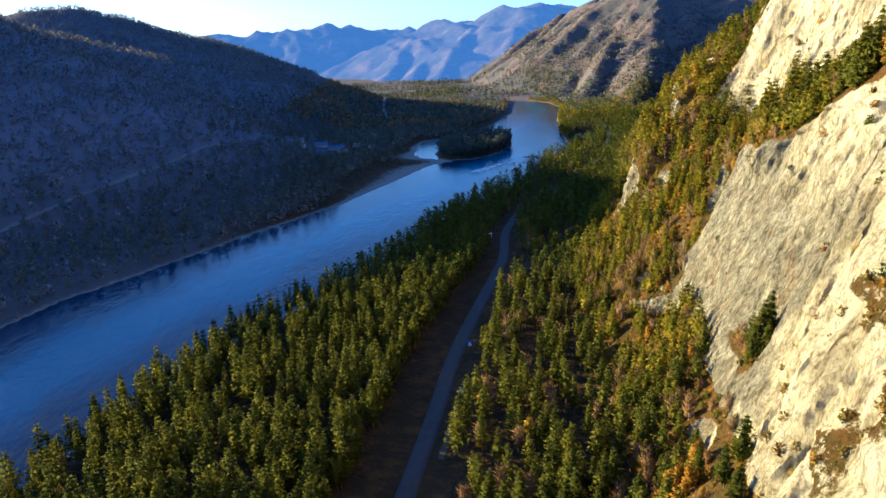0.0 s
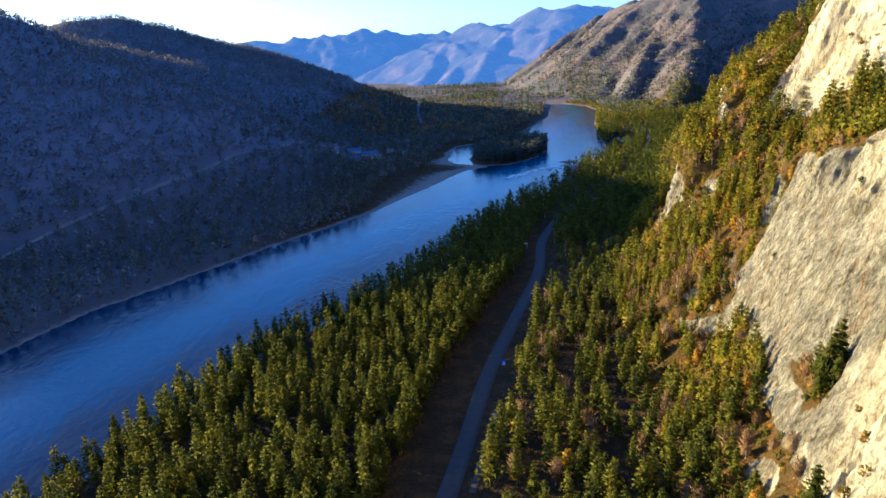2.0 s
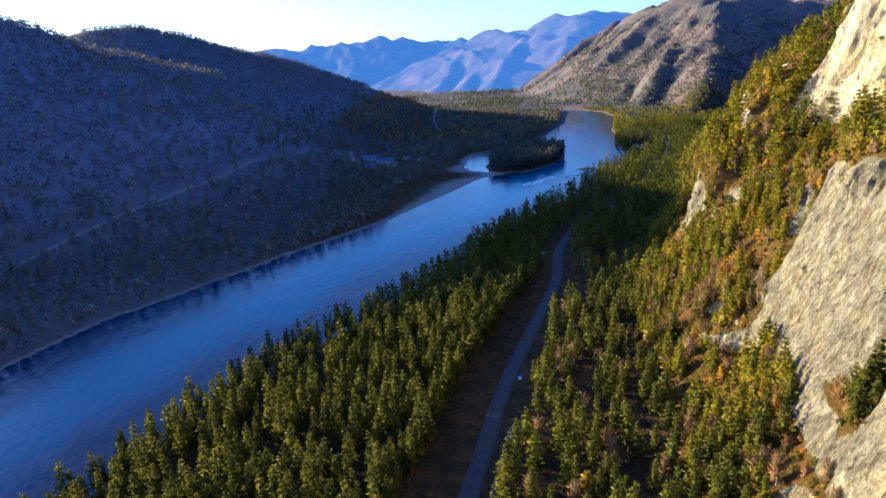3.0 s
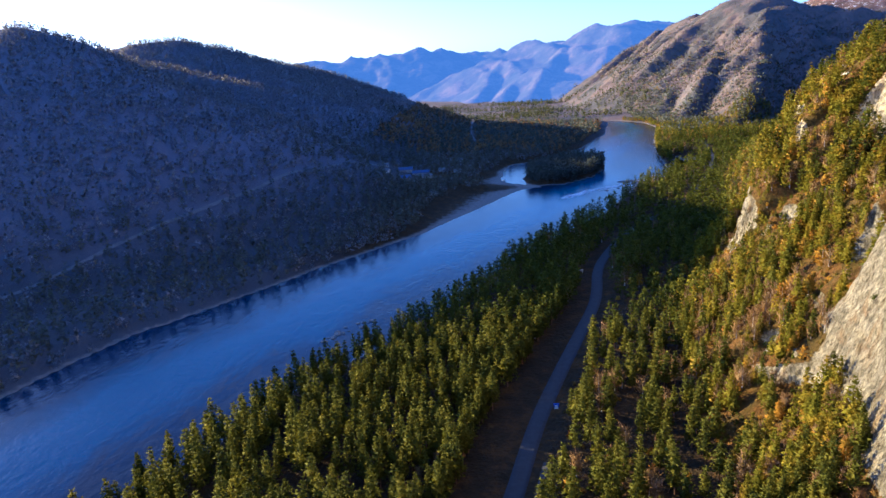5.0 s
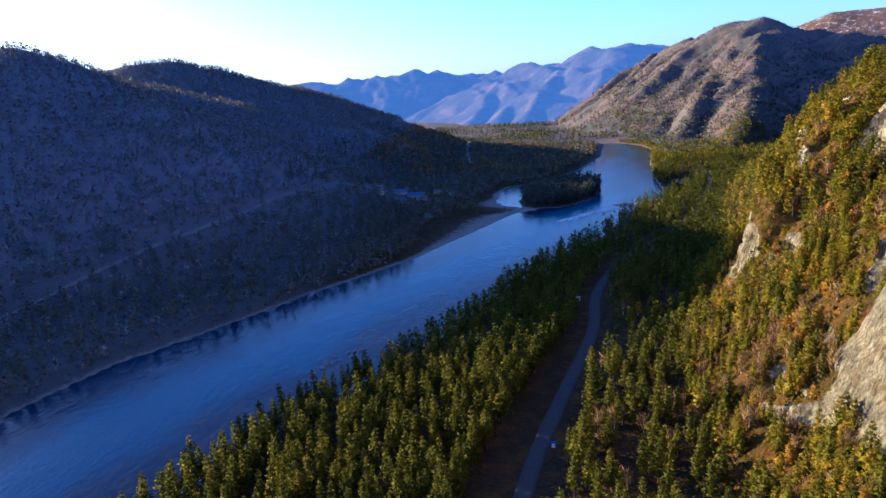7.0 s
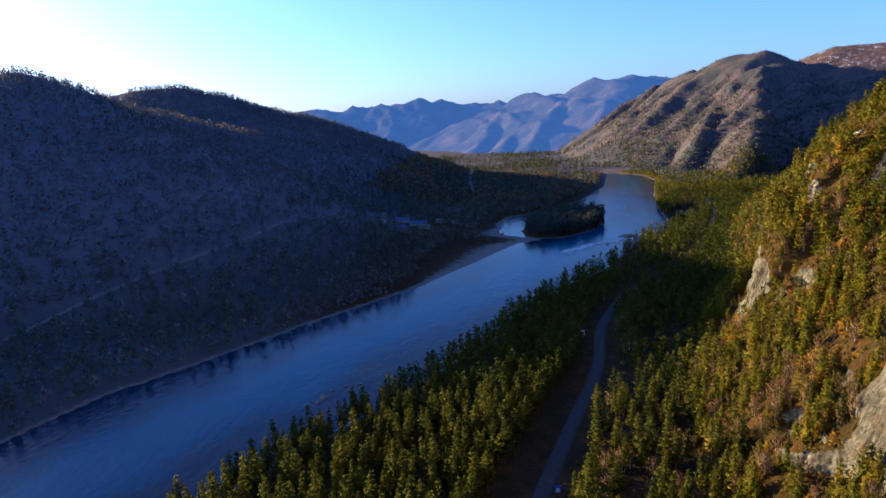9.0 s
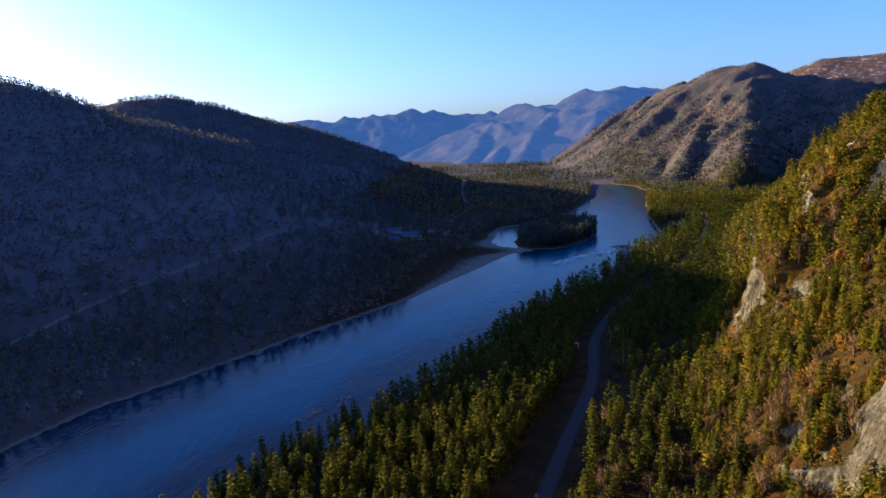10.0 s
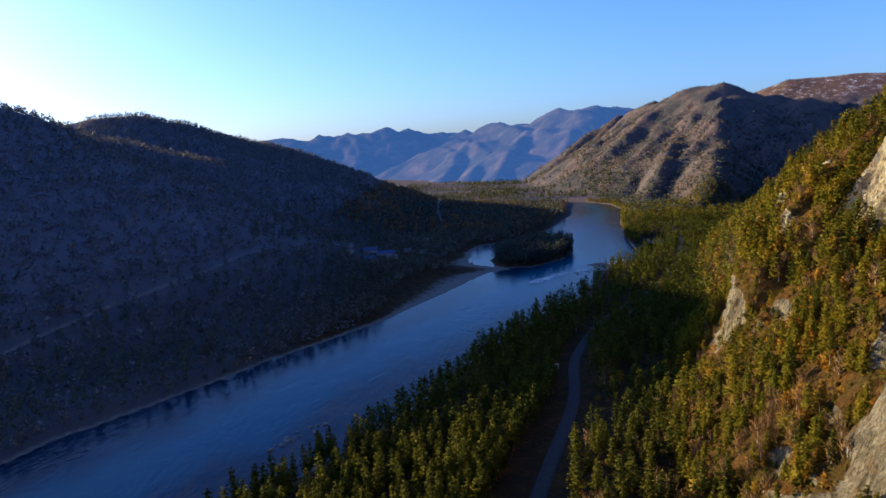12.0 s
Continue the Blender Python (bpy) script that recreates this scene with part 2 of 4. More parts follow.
# ---------------------------------------------------------------- materials
def shader(name, rough=0.8, spec=0.3):
    m = bpy.data.materials.new(name)
    m.use_nodes = True
    b = m.node_tree.nodes["Principled BSDF"]
    b.inputs["Roughness"].default_value = rough
    b.inputs["Specular IOR Level"].default_value = spec
    return m, m.node_tree, b


def add(nt, kind, **kw):
    n = nt.nodes.new(kind)
    for key, value in kw.items():
        n.inputs[key].default_value = value
    return n


def place(nt, sx=1, sy=1, sz=1):
    g = nt.nodes.new("ShaderNodeNewGeometry")
    mp = nt.nodes.new("ShaderNodeMapping")
    mp.inputs["Scale"].default_value = (sx, sy, sz)
    nt.links.new(g.outputs["Position"], mp.inputs["Vector"])
    return mp.outputs[0]


def grain(nt, size, detail=4, rough=0.6, stretch=(1, 1, 1), warp=0.0):
    n = add(nt, "ShaderNodeTexNoise", Scale=1.0, Detail=detail, Roughness=rough, Distortion=warp)
    nt.links.new(place(nt, stretch[0] / size, stretch[1] / size, stretch[2] / size), n.inputs["Vector"])
    return n.outputs["Fac"]


def strata(nt, long, short, angle=-29.0, detail=6, rough=0.75, warp=0.4):
    """Noise drawn out along the slab's slanting strata."""
    g = nt.nodes.new("ShaderNodeNewGeometry")
    turned = nt.nodes.new("ShaderNodeMapping")
    turned.inputs["Rotation"].default_value = (radians(angle), 0, 0)
    nt.links.new(g.outputs["Position"], turned.inputs["Vector"])
    sized = nt.nodes.new("ShaderNodeMapping")
    sized.inputs["Scale"].default_value = (1 / short, 1 / short, 1 / long)
    nt.links.new(turned.outputs[0], sized.inputs["Vector"])
    n = add(nt, "ShaderNodeTexNoise", Scale=1.0, Detail=detail, Roughness=rough, Distortion=warp)
    nt.links.new(sized.outputs[0], n.inputs["Vector"])
    return n.outputs["Fac"]


def ramp(nt, source, *stops):
    r = nt.nodes.new("ShaderNodeValToRGB")
    el = r.color_ramp.elements
    while len(el) < len(stops):
        el.new(0.5)
    for e, (pos, c) in zip(el, stops):
        e.position = pos
        e.color = (*c, 1) if len(c) == 3 else c
    nt.links.new(source, r.inputs["Fac"])
    return r.outputs["Color"]


def mix(nt, fac, a, b, mode="MIX"):
    m = nt.nodes.new("ShaderNodeMix")
    m.data_type, m.blend_type = "RGBA", mode
    for sock, v in ((m.inputs[0], fac), (m.inputs[6], a), (m.inputs[7], b)):
        if isinstance(v, (int, float)):
            sock.default_value = v
        elif isinstance(v, tuple):
            sock.default_value = (*v, 1)
        else:
            nt.links.new(v, sock)
    return m.outputs[2]


def bump(nt, b, height, strength, distance):
    n = add(nt, "ShaderNodeBump", Strength=strength, Distance=distance)
    nt.links.new(height, n.inputs["Height"])
    nt.links.new(n.outputs[0], b.inputs["Normal"])


def calc(nt, op, a, b=None, clamp=False):
    m = nt.nodes.new("ShaderNodeMath")
    m.operation, m.use_clamp = op, clamp
    for sock, v in zip(m.inputs, (a, b)):
        if isinstance(v, (int, float)):
            sock.default_value = v
        elif v is not None:
            nt.links.new(v, sock)
    return m.outputs[0]


def upness(nt):
    g = nt.nodes.new("ShaderNodeNewGeometry")
    s = nt.nodes.new("ShaderNodeSeparateXYZ")
    nt.links.new(g.outputs["Normal"], s.inputs[0])
    return s.outputs[2]


def axis(nt, n):
    g = nt.nodes.new("ShaderNodeNewGeometry")
    s = nt.nodes.new("ShaderNodeSeparateXYZ")
    nt.links.new(g.outputs["Position"], s.inputs[0])
    return s.outputs[n]


def foliage(name, dark, mid, light, tree=7.0, through=0.3):
    """Needles and leaves: hue drifts from tree to tree, tuft to tuft, and lets some light through."""
    m, nt, b = shader(name, 0.8, 0.06)
    big = ramp(nt, grain(nt, tree, 2, 0.5), (0.3, dark), (0.5, mid), (0.7, light))
    g = nt.nodes.new("ShaderNodeNewGeometry")
    tuft = ramp(nt, g.outputs["Random Per Island"], (0.0, (0.93, 0.93, 0.92)), (1.0, (1.07, 1.07, 1.05)))
    o = nt.nodes.new("ShaderNodeObjectInfo")
    own = ramp(nt, o.outputs["Random"], (0.0, (0.8, 0.85, 0.8)), (1.0, (1.2, 1.12, 1.0)))
    col = mix(nt, 1.0, mix(nt, 1.0, big, tuft, "MULTIPLY"), own, "MULTIPLY")
    nt.links.new(col, b.inputs["Base Color"])
    tr = nt.nodes.new("ShaderNodeBsdfTranslucent")
    nt.links.new(mix(nt, 1.0, col, (1.15, 1.1, 0.5), "MULTIPLY"), tr.inputs["Color"])
    ms = nt.nodes.new("ShaderNodeMixShader")
    ms.inputs[0].default_value = through
    nt.links.new(b.outputs[0], ms.inputs[1])
    nt.links.new(tr.outputs[0], ms.inputs[2])
    nt.links.new(ms.outputs[0], nt.nodes["Material Output"].inputs["Surface"])
    return m


def rock_colour(nt):
    tone = ramp(nt, grain(nt, 24, 6, 0.62, (1, 1, 0.5), 0.4), (0.30, (0.32, 0.285, 0.188)), (0.39, (0.52, 0.466, 0.318)), (0.48, (0.72, 0.66, 0.472)), (0.66, (0.86, 0.805, 0.61)))
    slant = calc(nt, "ADD", calc(nt, "SUBTRACT", axis(nt, 1), 157), calc(nt, "MULTIPLY", calc(nt, "SUBTRACT", axis(nt, 2), 60), 0.15))
    slant = calc(nt, "ADD", calc(nt, "DIVIDE", slant, 100), calc(nt, "MULTIPLY", calc(nt, "SUBTRACT", grain(nt, 20, 5, 0.7), 0.5), 0.9))
    low = ramp(nt, calc(nt, "ADD", calc(nt, "DIVIDE", axis(nt, 2), 200), calc(nt, "MULTIPLY", calc(nt, "SUBTRACT", grain(nt, 30, 4), 0.5), 0.3)), (0.50, (1, 1, 1)), (0.60, (0.0, 0.0, 0.0)))
    grey = calc(nt, "MULTIPLY", ramp(nt, slant, (0.0, (0, 0, 0)), (0.10, (0.9, 0.9, 0.9))), low)
    slab = ramp(nt, grain(nt, 3.2, 6, 0.75, (1, 0.55, 0.22), 0.6), (0.34, (0.11, 0.108, 0.088)), (0.44, (0.175, 0.17, 0.138)), (0.54, (0.245, 0.235, 0.19)), (0.66, (0.36, 0.345, 0.27)))
    slab = mix(nt, 0.9, slab, ramp(nt, strata(nt, 9.0, 1.5), (0.38, (0.30, 0.28, 0.25)), (0.45, (0.90, 0.89, 0.87)), (0.60, (1.5, 1.48, 1.42))), "MULTIPLY")
    slab = mix(nt, 0.8, slab, ramp(nt, strata(nt, 3.2, 0.6, -24.0), (0.38, (0.38, 0.36, 0.33)), (0.45, (1.0, 1.0, 1.0)), (0.62, (1.35, 1.34, 1.3))), "MULTIPLY")
    slab = mix(nt, ramp(nt, grain(nt, 13, 5, 0.7), (0.55, (0, 0, 0)), (0.66, (0.22, 0.22, 0.22))), slab, (0.38, 0.32, 0.18))
    past = ramp(nt, calc(nt, "DIVIDE", axis(nt, 1), 600), (0.46, (0, 0, 0)), (0.52, (0.3, 0.3, 0.3)))
    past = calc(nt, "MULTIPLY", past, ramp(nt, calc(nt, "DIVIDE", axis(nt, 2), 200), (0.46, (1, 1, 1)), (0.52, (0, 0, 0))))
    tone = mix(nt, past, mix(nt, grey, tone, slab), slab)
    streak = ramp(nt, grain(nt, 3.4, 6, 0.7, (1, 1, 0.10), 0.5), (0.35, (0.30, 0.28, 0.25)), (0.43, (0.78, 0.76, 0.72)), (0.52, (1.0, 1.0, 1.0)))
    col = mix(nt, 0.85, tone, streak, "MULTIPLY")
    rust = ramp(nt, grain(nt, 9, 7, 0.75, (1, 1, 0.3), 1.0), (0.54, (0, 0, 0)), (0.66, (0.48, 0.48, 0.48)))
    col = mix(nt, rust, col, (0.33, 0.20, 0.085))
    cell = add(nt, "ShaderNodeTexVoronoi", Scale=1.0, Randomness=1.0)
    nt.links.new(place(nt, 1 / 1.3, 1 / 1.3, 1 / 5.0), cell.inputs["Vector"])
    face = ramp(nt, cell.outputs["Color"], (0.1, (0.72, 0.70, 0.67)), (0.9, (1.12, 1.11, 1.09)))
    col = mix(nt, 0.3, col, face, "MULTIPLY")
    # darkened crack lines, in colour only, help out the weak relief shading
    gap = add(nt, "ShaderNodeTexVoronoi", Scale=1.0, Randomness=1.0)
    gap.feature = "DISTANCE_TO_EDGE"
    nt.links.new(place(nt, 1 / 3.8, 1 / 3.8, 1 / 8.5), gap.inputs["Vector"])
    crack = ramp(nt, calc(nt, "ADD", gap.outputs["Distance"], calc(nt, "MULTIPLY", calc(nt, "SUBTRACT", grain(nt, 2.5, 4), 0.5), 0.30)), (0.0, (0.36, 0.32, 0.27)), (0.05, (1, 1, 1)))
    col = mix(nt, 0.45, col, crack, "MULTIPLY")
    # shade of deep upright crevices, painted as dark noise streaks
    crevice_shade = ramp(nt, grain(nt, 8.0, 5, 0.65, (1, 1, 0.13), 0.5), (0.33, (0.20, 0.17, 0.12)), (0.38, (0.85, 0.83, 0.78)), (0.43, (1, 1, 1)))
    col = mix(nt, calc(nt, "SUBTRACT", 0.9, calc(nt, "MULTIPLY", grey, 0.6)), col, crevice_shade, "MULTIPLY")
    thin = ramp(nt, grain(nt, 1.0, 7, 0.8, (1, 1, 0.09), 0.3), (0.38, (0.45, 0.42, 0.37)), (0.46, (0.95, 0.94, 0.92)), (0.6, (1.1, 1.1, 1.09)))
    col = mix(nt, 0.85, col, thin, "MULTIPLY")
    pit = ramp(nt, grain(nt, 1.3, 7, 0.85, (1, 1, 0.5), 0.3), (0.36, (0.30, 0.28, 0.25)), (0.42, (0.94, 0.93, 0.92)), (0.6, (1.08, 1.08, 1.07)))
    col = mix(nt, 0.8, col, pit, "MULTIPLY")
    nick = ramp(nt, grain(nt, 0.55, 6, 0.85, (1, 1, 0.3), 0.3), (0.38, (0.45, 0.42, 0.37)), (0.46, (1.0, 0.99, 0.97)), (0.62, (1.4, 1.39, 1.36)))
    return mix(nt, 0.8, col, nick, "MULTIPLY")


def make_ground():
    m, nt, b = shader("valley_ground", 0.95, 0.1)
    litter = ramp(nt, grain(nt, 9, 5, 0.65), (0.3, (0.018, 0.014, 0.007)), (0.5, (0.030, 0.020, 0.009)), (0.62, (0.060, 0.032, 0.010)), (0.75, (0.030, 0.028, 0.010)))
    # distant slopes: aerial haze is put into this cool wood colour
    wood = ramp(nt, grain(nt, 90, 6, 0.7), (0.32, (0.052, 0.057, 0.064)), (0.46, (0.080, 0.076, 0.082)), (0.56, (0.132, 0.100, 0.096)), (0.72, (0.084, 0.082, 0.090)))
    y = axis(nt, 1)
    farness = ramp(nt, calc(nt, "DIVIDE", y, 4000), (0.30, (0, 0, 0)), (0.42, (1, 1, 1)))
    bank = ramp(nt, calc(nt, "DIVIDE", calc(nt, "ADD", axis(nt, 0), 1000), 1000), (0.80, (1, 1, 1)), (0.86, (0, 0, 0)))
    # blue haze is mixed into both ground colours of the far bank's hill
    haze_leafy = ramp(nt, grain(nt, 40, 6, 0.7), (0.3, (0.112, 0.112, 0.142)), (0.5, (0.124, 0.121, 0.150)), (0.7, (0.136, 0.130, 0.158)))
    haze_piny = ramp(nt, grain(nt, 30, 6, 0.7), (0.3, (0.056, 0.061, 0.072)), (0.7, (0.076, 0.078, 0.088)))
    # paler with height, painting the haze that thickens up the hill
    haze_leafy = mix(nt, ramp(nt, calc(nt, "ADD", calc(nt, "DIVIDE", axis(nt, 2), 200), calc(nt, "MULTIPLY", grain(nt, 130, 4, 0.6), 0.4)), (0.28, (0, 0, 0)), (0.55, (1, 1, 1))), haze_piny, haze_leafy)
    col = mix(nt, farness, mix(nt, bank, litter, haze_leafy), wood)
    z = axis(nt, 2)
    edge = calc(nt, "ADD", z, calc(nt, "MULTIPLY", grain(nt, 6, 3), 1.6))
    shore = ramp(nt, calc(nt, "DIVIDE", edge, 10), (0.11, (1, 1, 1)), (0.17, (0, 0, 0)))
    stones = ramp(nt, grain(nt, 2.0, 5, 0.8), (0.3, (0.095, 0.090, 0.085)), (0.5, (0.155, 0.145, 0.135)), (0.7, (0.22, 0.205, 0.188)))
    col = mix(nt, shore, col, stones)
    up = calc(nt, "ADD", upness(nt), calc(nt, "MULTIPLY", calc(nt, "SUBTRACT", grain(nt, 45, 5, 0.75), 0.5), 0.35))
    bare = ramp(nt, up, (0.60, (1, 1, 1)), (0.70, (0, 0, 0)))
    crag = ramp(nt, grain(nt, 30, 6, 0.7), (0.35, (0.066, 0.063, 0.064)), (0.6, (0.120, 0.108, 0.104)))
    col = mix(nt, bare, col, crag)
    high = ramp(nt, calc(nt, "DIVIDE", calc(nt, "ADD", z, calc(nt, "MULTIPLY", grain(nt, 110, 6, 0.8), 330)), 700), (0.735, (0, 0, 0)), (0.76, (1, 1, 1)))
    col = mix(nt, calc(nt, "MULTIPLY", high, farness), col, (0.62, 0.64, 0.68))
    # reddish snow-flecked top, its colour raised to look sunlit
    sunlit_top = ramp(nt, calc(nt, "ADD", calc(nt, "DIVIDE", y, 4000), calc(nt, "DIVIDE", z, 1600)), (0.745, (0, 0, 0)), (0.775, (1, 1, 1)))
    sunlit_top = calc(nt, "MULTIPLY", sunlit_top, ramp(nt, calc(nt, "DIVIDE", axis(nt, 0), 2000), (0.42, (0, 0, 0)), (0.46, (1, 1, 1))))
    sunlit_tundra = ramp(nt, grain(nt, 26, 7, 0.85), (0.40, (0.085, 0.055, 0.048)), (0.56, (0.17, 0.105, 0.085)), (0.61, (0.55, 0.57, 0.62)))
    col = mix(nt, sunlit_top, col, sunlit_tundra)
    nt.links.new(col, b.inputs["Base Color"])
    h = calc(nt, "ADD", calc(nt, "MULTIPLY", grain(nt, 14, 5, 0.8), 0.8), grain(nt, 2.2, 3, 0.6))
    bump(nt, b, h, 0.8, 2.5)
    return m


def make_side():
    m, nt, b = shader("rock_side", 0.92, 0.12)
    earth = nt.nodes.new("ShaderNodeAttribute")
    earth.attribute_name = "soil"
    up = calc(nt, "ADD", earth.outputs["Fac"], calc(nt, "MULTIPLY", calc(nt, "SUBTRACT", grain(nt, 4, 8, 0.8), 0.5), 2.4))
    bare = ramp(nt, up, (0.38, (1, 1, 1)), (0.55, (0, 0, 0)))
    soil = ramp(nt, grain(nt, 12, 5, 0.7), (0.3, (0.075, 0.058, 0.015)), (0.45, (0.125, 0.082, 0.018)), (0.58, (0.18, 0.088, 0.020)), (0.72, (0.15, 0.118, 0.022)))
    fleck = ramp(nt, grain(nt, 1.3, 7, 0.85), (0.36, (0.35, 0.38, 0.30)), (0.52, (0.95, 0.95, 0.9)), (0.65, (1.35, 1.25, 1.1)))
    soil = mix(nt, 1.0, soil, fleck, "MULTIPLY")
    nt.links.new(mix(nt, bare, soil, rock_colour(nt)), b.inputs["Base Color"])
    h = calc(nt, "ADD", calc(nt, "MULTIPLY", grain(nt, 3.0, 9, 0.85, (1, 1, 0.3), 0.4), 2.2), grain(nt, 0.9, 6, 0.85, (1, 1, 0.6)))
    bump(nt, b, h, 1.0, 1.3)
    return m


def make_water():
    m, nt, b = shader("river_water", 0.12, 0.12)
    b.inputs["IOR"].default_value = 1.33
    flow = grain(nt, 34, 4, 0.6, (1, 0.45, 1), 0.6)
    bed = nt.nodes.new("ShaderNodeAttribute")
    bed.attribute_name = "across"
    part_way = calc(nt, "ADD", bed.outputs["Fac"], calc(nt, "MULTIPLY", calc(nt, "SUBTRACT", flow, 0.5), 0.45))
    # shallows tint the right; the dark left stop paints the slope's reflection
    shoal = ramp(nt, part_way, (0.20, (0.001, 0.016, 0.042)), (0.42, (0.001, 0.066, 0.128)), (0.60, (0.001, 0.058, 0.118)), (0.76, (0.006, 0.020, 0.050)), (0.90, (0.012, 0.018, 0.036)))
    patch = calc(nt, "MULTIPLY", ramp(nt, grain(nt, 15, 6, 0.7, (1, 0.5, 1), 0.8), (0.48, (0, 0, 0)), (0.56, (0.8, 0.8, 0.8))), ramp(nt, part_way, (0.62, (0, 0, 0)), (0.78, (1, 1, 1))))
    shoal = mix(nt, patch, shoal, (0.034, 0.030, 0.040))
    nt.links.new(shoal, b.inputs["Base Color"])
    nt.links.new(ramp(nt, grain(nt, 60, 3, 0.5, (1, 0.4, 1), 0.8), (0.35, (0.09, 0.09, 0.09)), (0.65, (0.17, 0.17, 0.17))), b.inputs["Roughness"])
    h = calc(nt, "ADD", grain(nt, 3.5, 4, 0.6, (1, 0.6, 1)), calc(nt, "MULTIPLY", grain(nt, 16, 3, 0.6, (1, 0.5, 1), 1.0), 1.5))
    bump(nt, b, h, 0.46, 0.42)
    return m


def make_plain(name, c, rough=0.7, spread=0.25, size=1.0, metal=0.0):
    m, nt, b = shader(name, rough, 0.3)
    lo, hi = tuple(v * (1 - spread) for v in c), tuple(min(1, v * (1 + spread)) for v in c)
    nt.links.new(ramp(nt, grain(nt, size, 4, 0.65), (0.3, lo), (0.7, hi)), b.inputs["Base Color"])
    b.inputs["Metallic"].default_value = metal
    bump(nt, b, grain(nt, size * 0.4, 3), 0.3, 0.05)
    return m


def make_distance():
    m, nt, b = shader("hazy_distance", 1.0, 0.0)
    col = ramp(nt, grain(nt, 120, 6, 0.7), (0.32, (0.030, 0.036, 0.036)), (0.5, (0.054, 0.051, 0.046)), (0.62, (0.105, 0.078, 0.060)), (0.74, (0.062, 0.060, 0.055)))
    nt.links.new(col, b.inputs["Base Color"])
    # a blue glow paints the haze over the ranges; nothing here is a lamp
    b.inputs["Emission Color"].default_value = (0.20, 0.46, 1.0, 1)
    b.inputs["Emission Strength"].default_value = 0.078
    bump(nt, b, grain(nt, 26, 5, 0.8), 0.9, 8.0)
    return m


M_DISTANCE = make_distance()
M_GROUND, M_SIDE, M_WATER = make_ground(), make_side(), make_water()
M_PINE = foliage("pine_needles", (0.049, 0.060, 0.011), (0.079, 0.090, 0.012), (0.122, 0.119, 0.013), 7.0, 0.28)
# pine wood with blue haze put into its base colour
M_HAZEPINE = foliage("haze_blue_pines", (0.075, 0.086, 0.096), (0.090, 0.102, 0.110), (0.112, 0.120, 0.118), 12)
M_AUTUMN = foliage("autumn_leaves", (0.24, 0.105, 0.015), (0.33, 0.19, 0.020), (0.26, 0.22, 0.030), 9, 0.35)
M_BARE = foliage("bare_twigs", (0.16, 0.092, 0.046), (0.22, 0.138, 0.078), (0.26, 0.185, 0.115), 8, 0.15)
# yellowing crowns, their colour also brightened so slope trees look sunlit
M_SUNLARCH = foliage("sunlit_yellow_larch", (0.115, 0.120, 0.009), (0.170, 0.158, 0.010), (0.27, 0.185, 0.012), 8, 0.30)
M_SHRUB = foliage("dry_shrubs", (0.10, 0.085, 0.020), (0.17, 0.12, 0.028), (0.20, 0.10, 0.025), 5, 0.25)
# bare twigs, blued and paled to stand in for haze
M_HAZEWOOD = foliage("haze_grey_bare_wood", (0.165, 0.166, 0.206), (0.182, 0.178, 0.218), (0.198, 0.190, 0.228), 14, 0.1)
M_FLATWOOD = foliage("river_flats_wood", (0.040, 0.052, 0.026), (0.058, 0.068, 0.030), (0.085, 0.082, 0.034), 30, 0.15)
M_HILLWOOD = foliage("brown_hill_wood", (0.075, 0.062, 0.052), (0.11, 0.085, 0.068), (0.15, 0.11, 0.085), 20, 0.1)
M_BARK = make_plain("pine_bark", (0.16, 0.085, 0.045), 0.9, 0.4, 0.5)
M_BIRCH = make_plain("birch_bark", (0.48, 0.44, 0.38), 0.8, 0.35, 0.6)
M_ROAD = make_plain("old_asphalt", (0.026, 0.027, 0.031), 0.85, 0.25, 3.0)


# ---------------------------------------------------------------- meshes from arrays
def sheet(name, verts, faces, normals=None, mat=None, smooth=False):
    me = bpy.data.meshes.new(name)
    verts, faces = np.ascontiguousarray(verts, np.float32), np.ascontiguousarray(faces, np.int32)
    n, k = faces.shape
    me.vertices.add(len(verts))
    me.vertices.foreach_set("co", verts.ravel())
    me.loops.add(n * k)
    me.loops.foreach_set("vertex_index", faces.ravel())
    me.polygons.add(n)
    me.polygons.foreach_set("loop_start", np.arange(0, n * k, k, dtype=np.int32))
    me.polygons.foreach_set("use_smooth", np.full(n, smooth or normals is not None))
    me.update(calc_edges=True)
    if normals is not None:
        me.attributes.new("custom_normal", "FLOAT_VECTOR", "POINT").data.foreach_set("vector", np.ascontiguousarray(normals, np.float32).ravel())
    me.materials.append(mat)
    return me


def grid_faces(rows, cols, wrap=False):
    i, j = np.meshgrid(np.arange(rows - 1), np.arange(cols if wrap else cols - 1), indexing="ij")
    a, b = i * cols + j, i * cols + (j + 1) % cols
    return np.stack([a, b, b + cols, a + cols], -1).reshape(-1, 4)


def part(name, bm, material, parent, label=""):
    me = bpy.data.meshes.new(name)
    bm.to_mesh(me)
    bm.free()
    me.materials.append(material)
    ob = new(name, me)
    ob.parent = parent
    return tagged(ob, label)


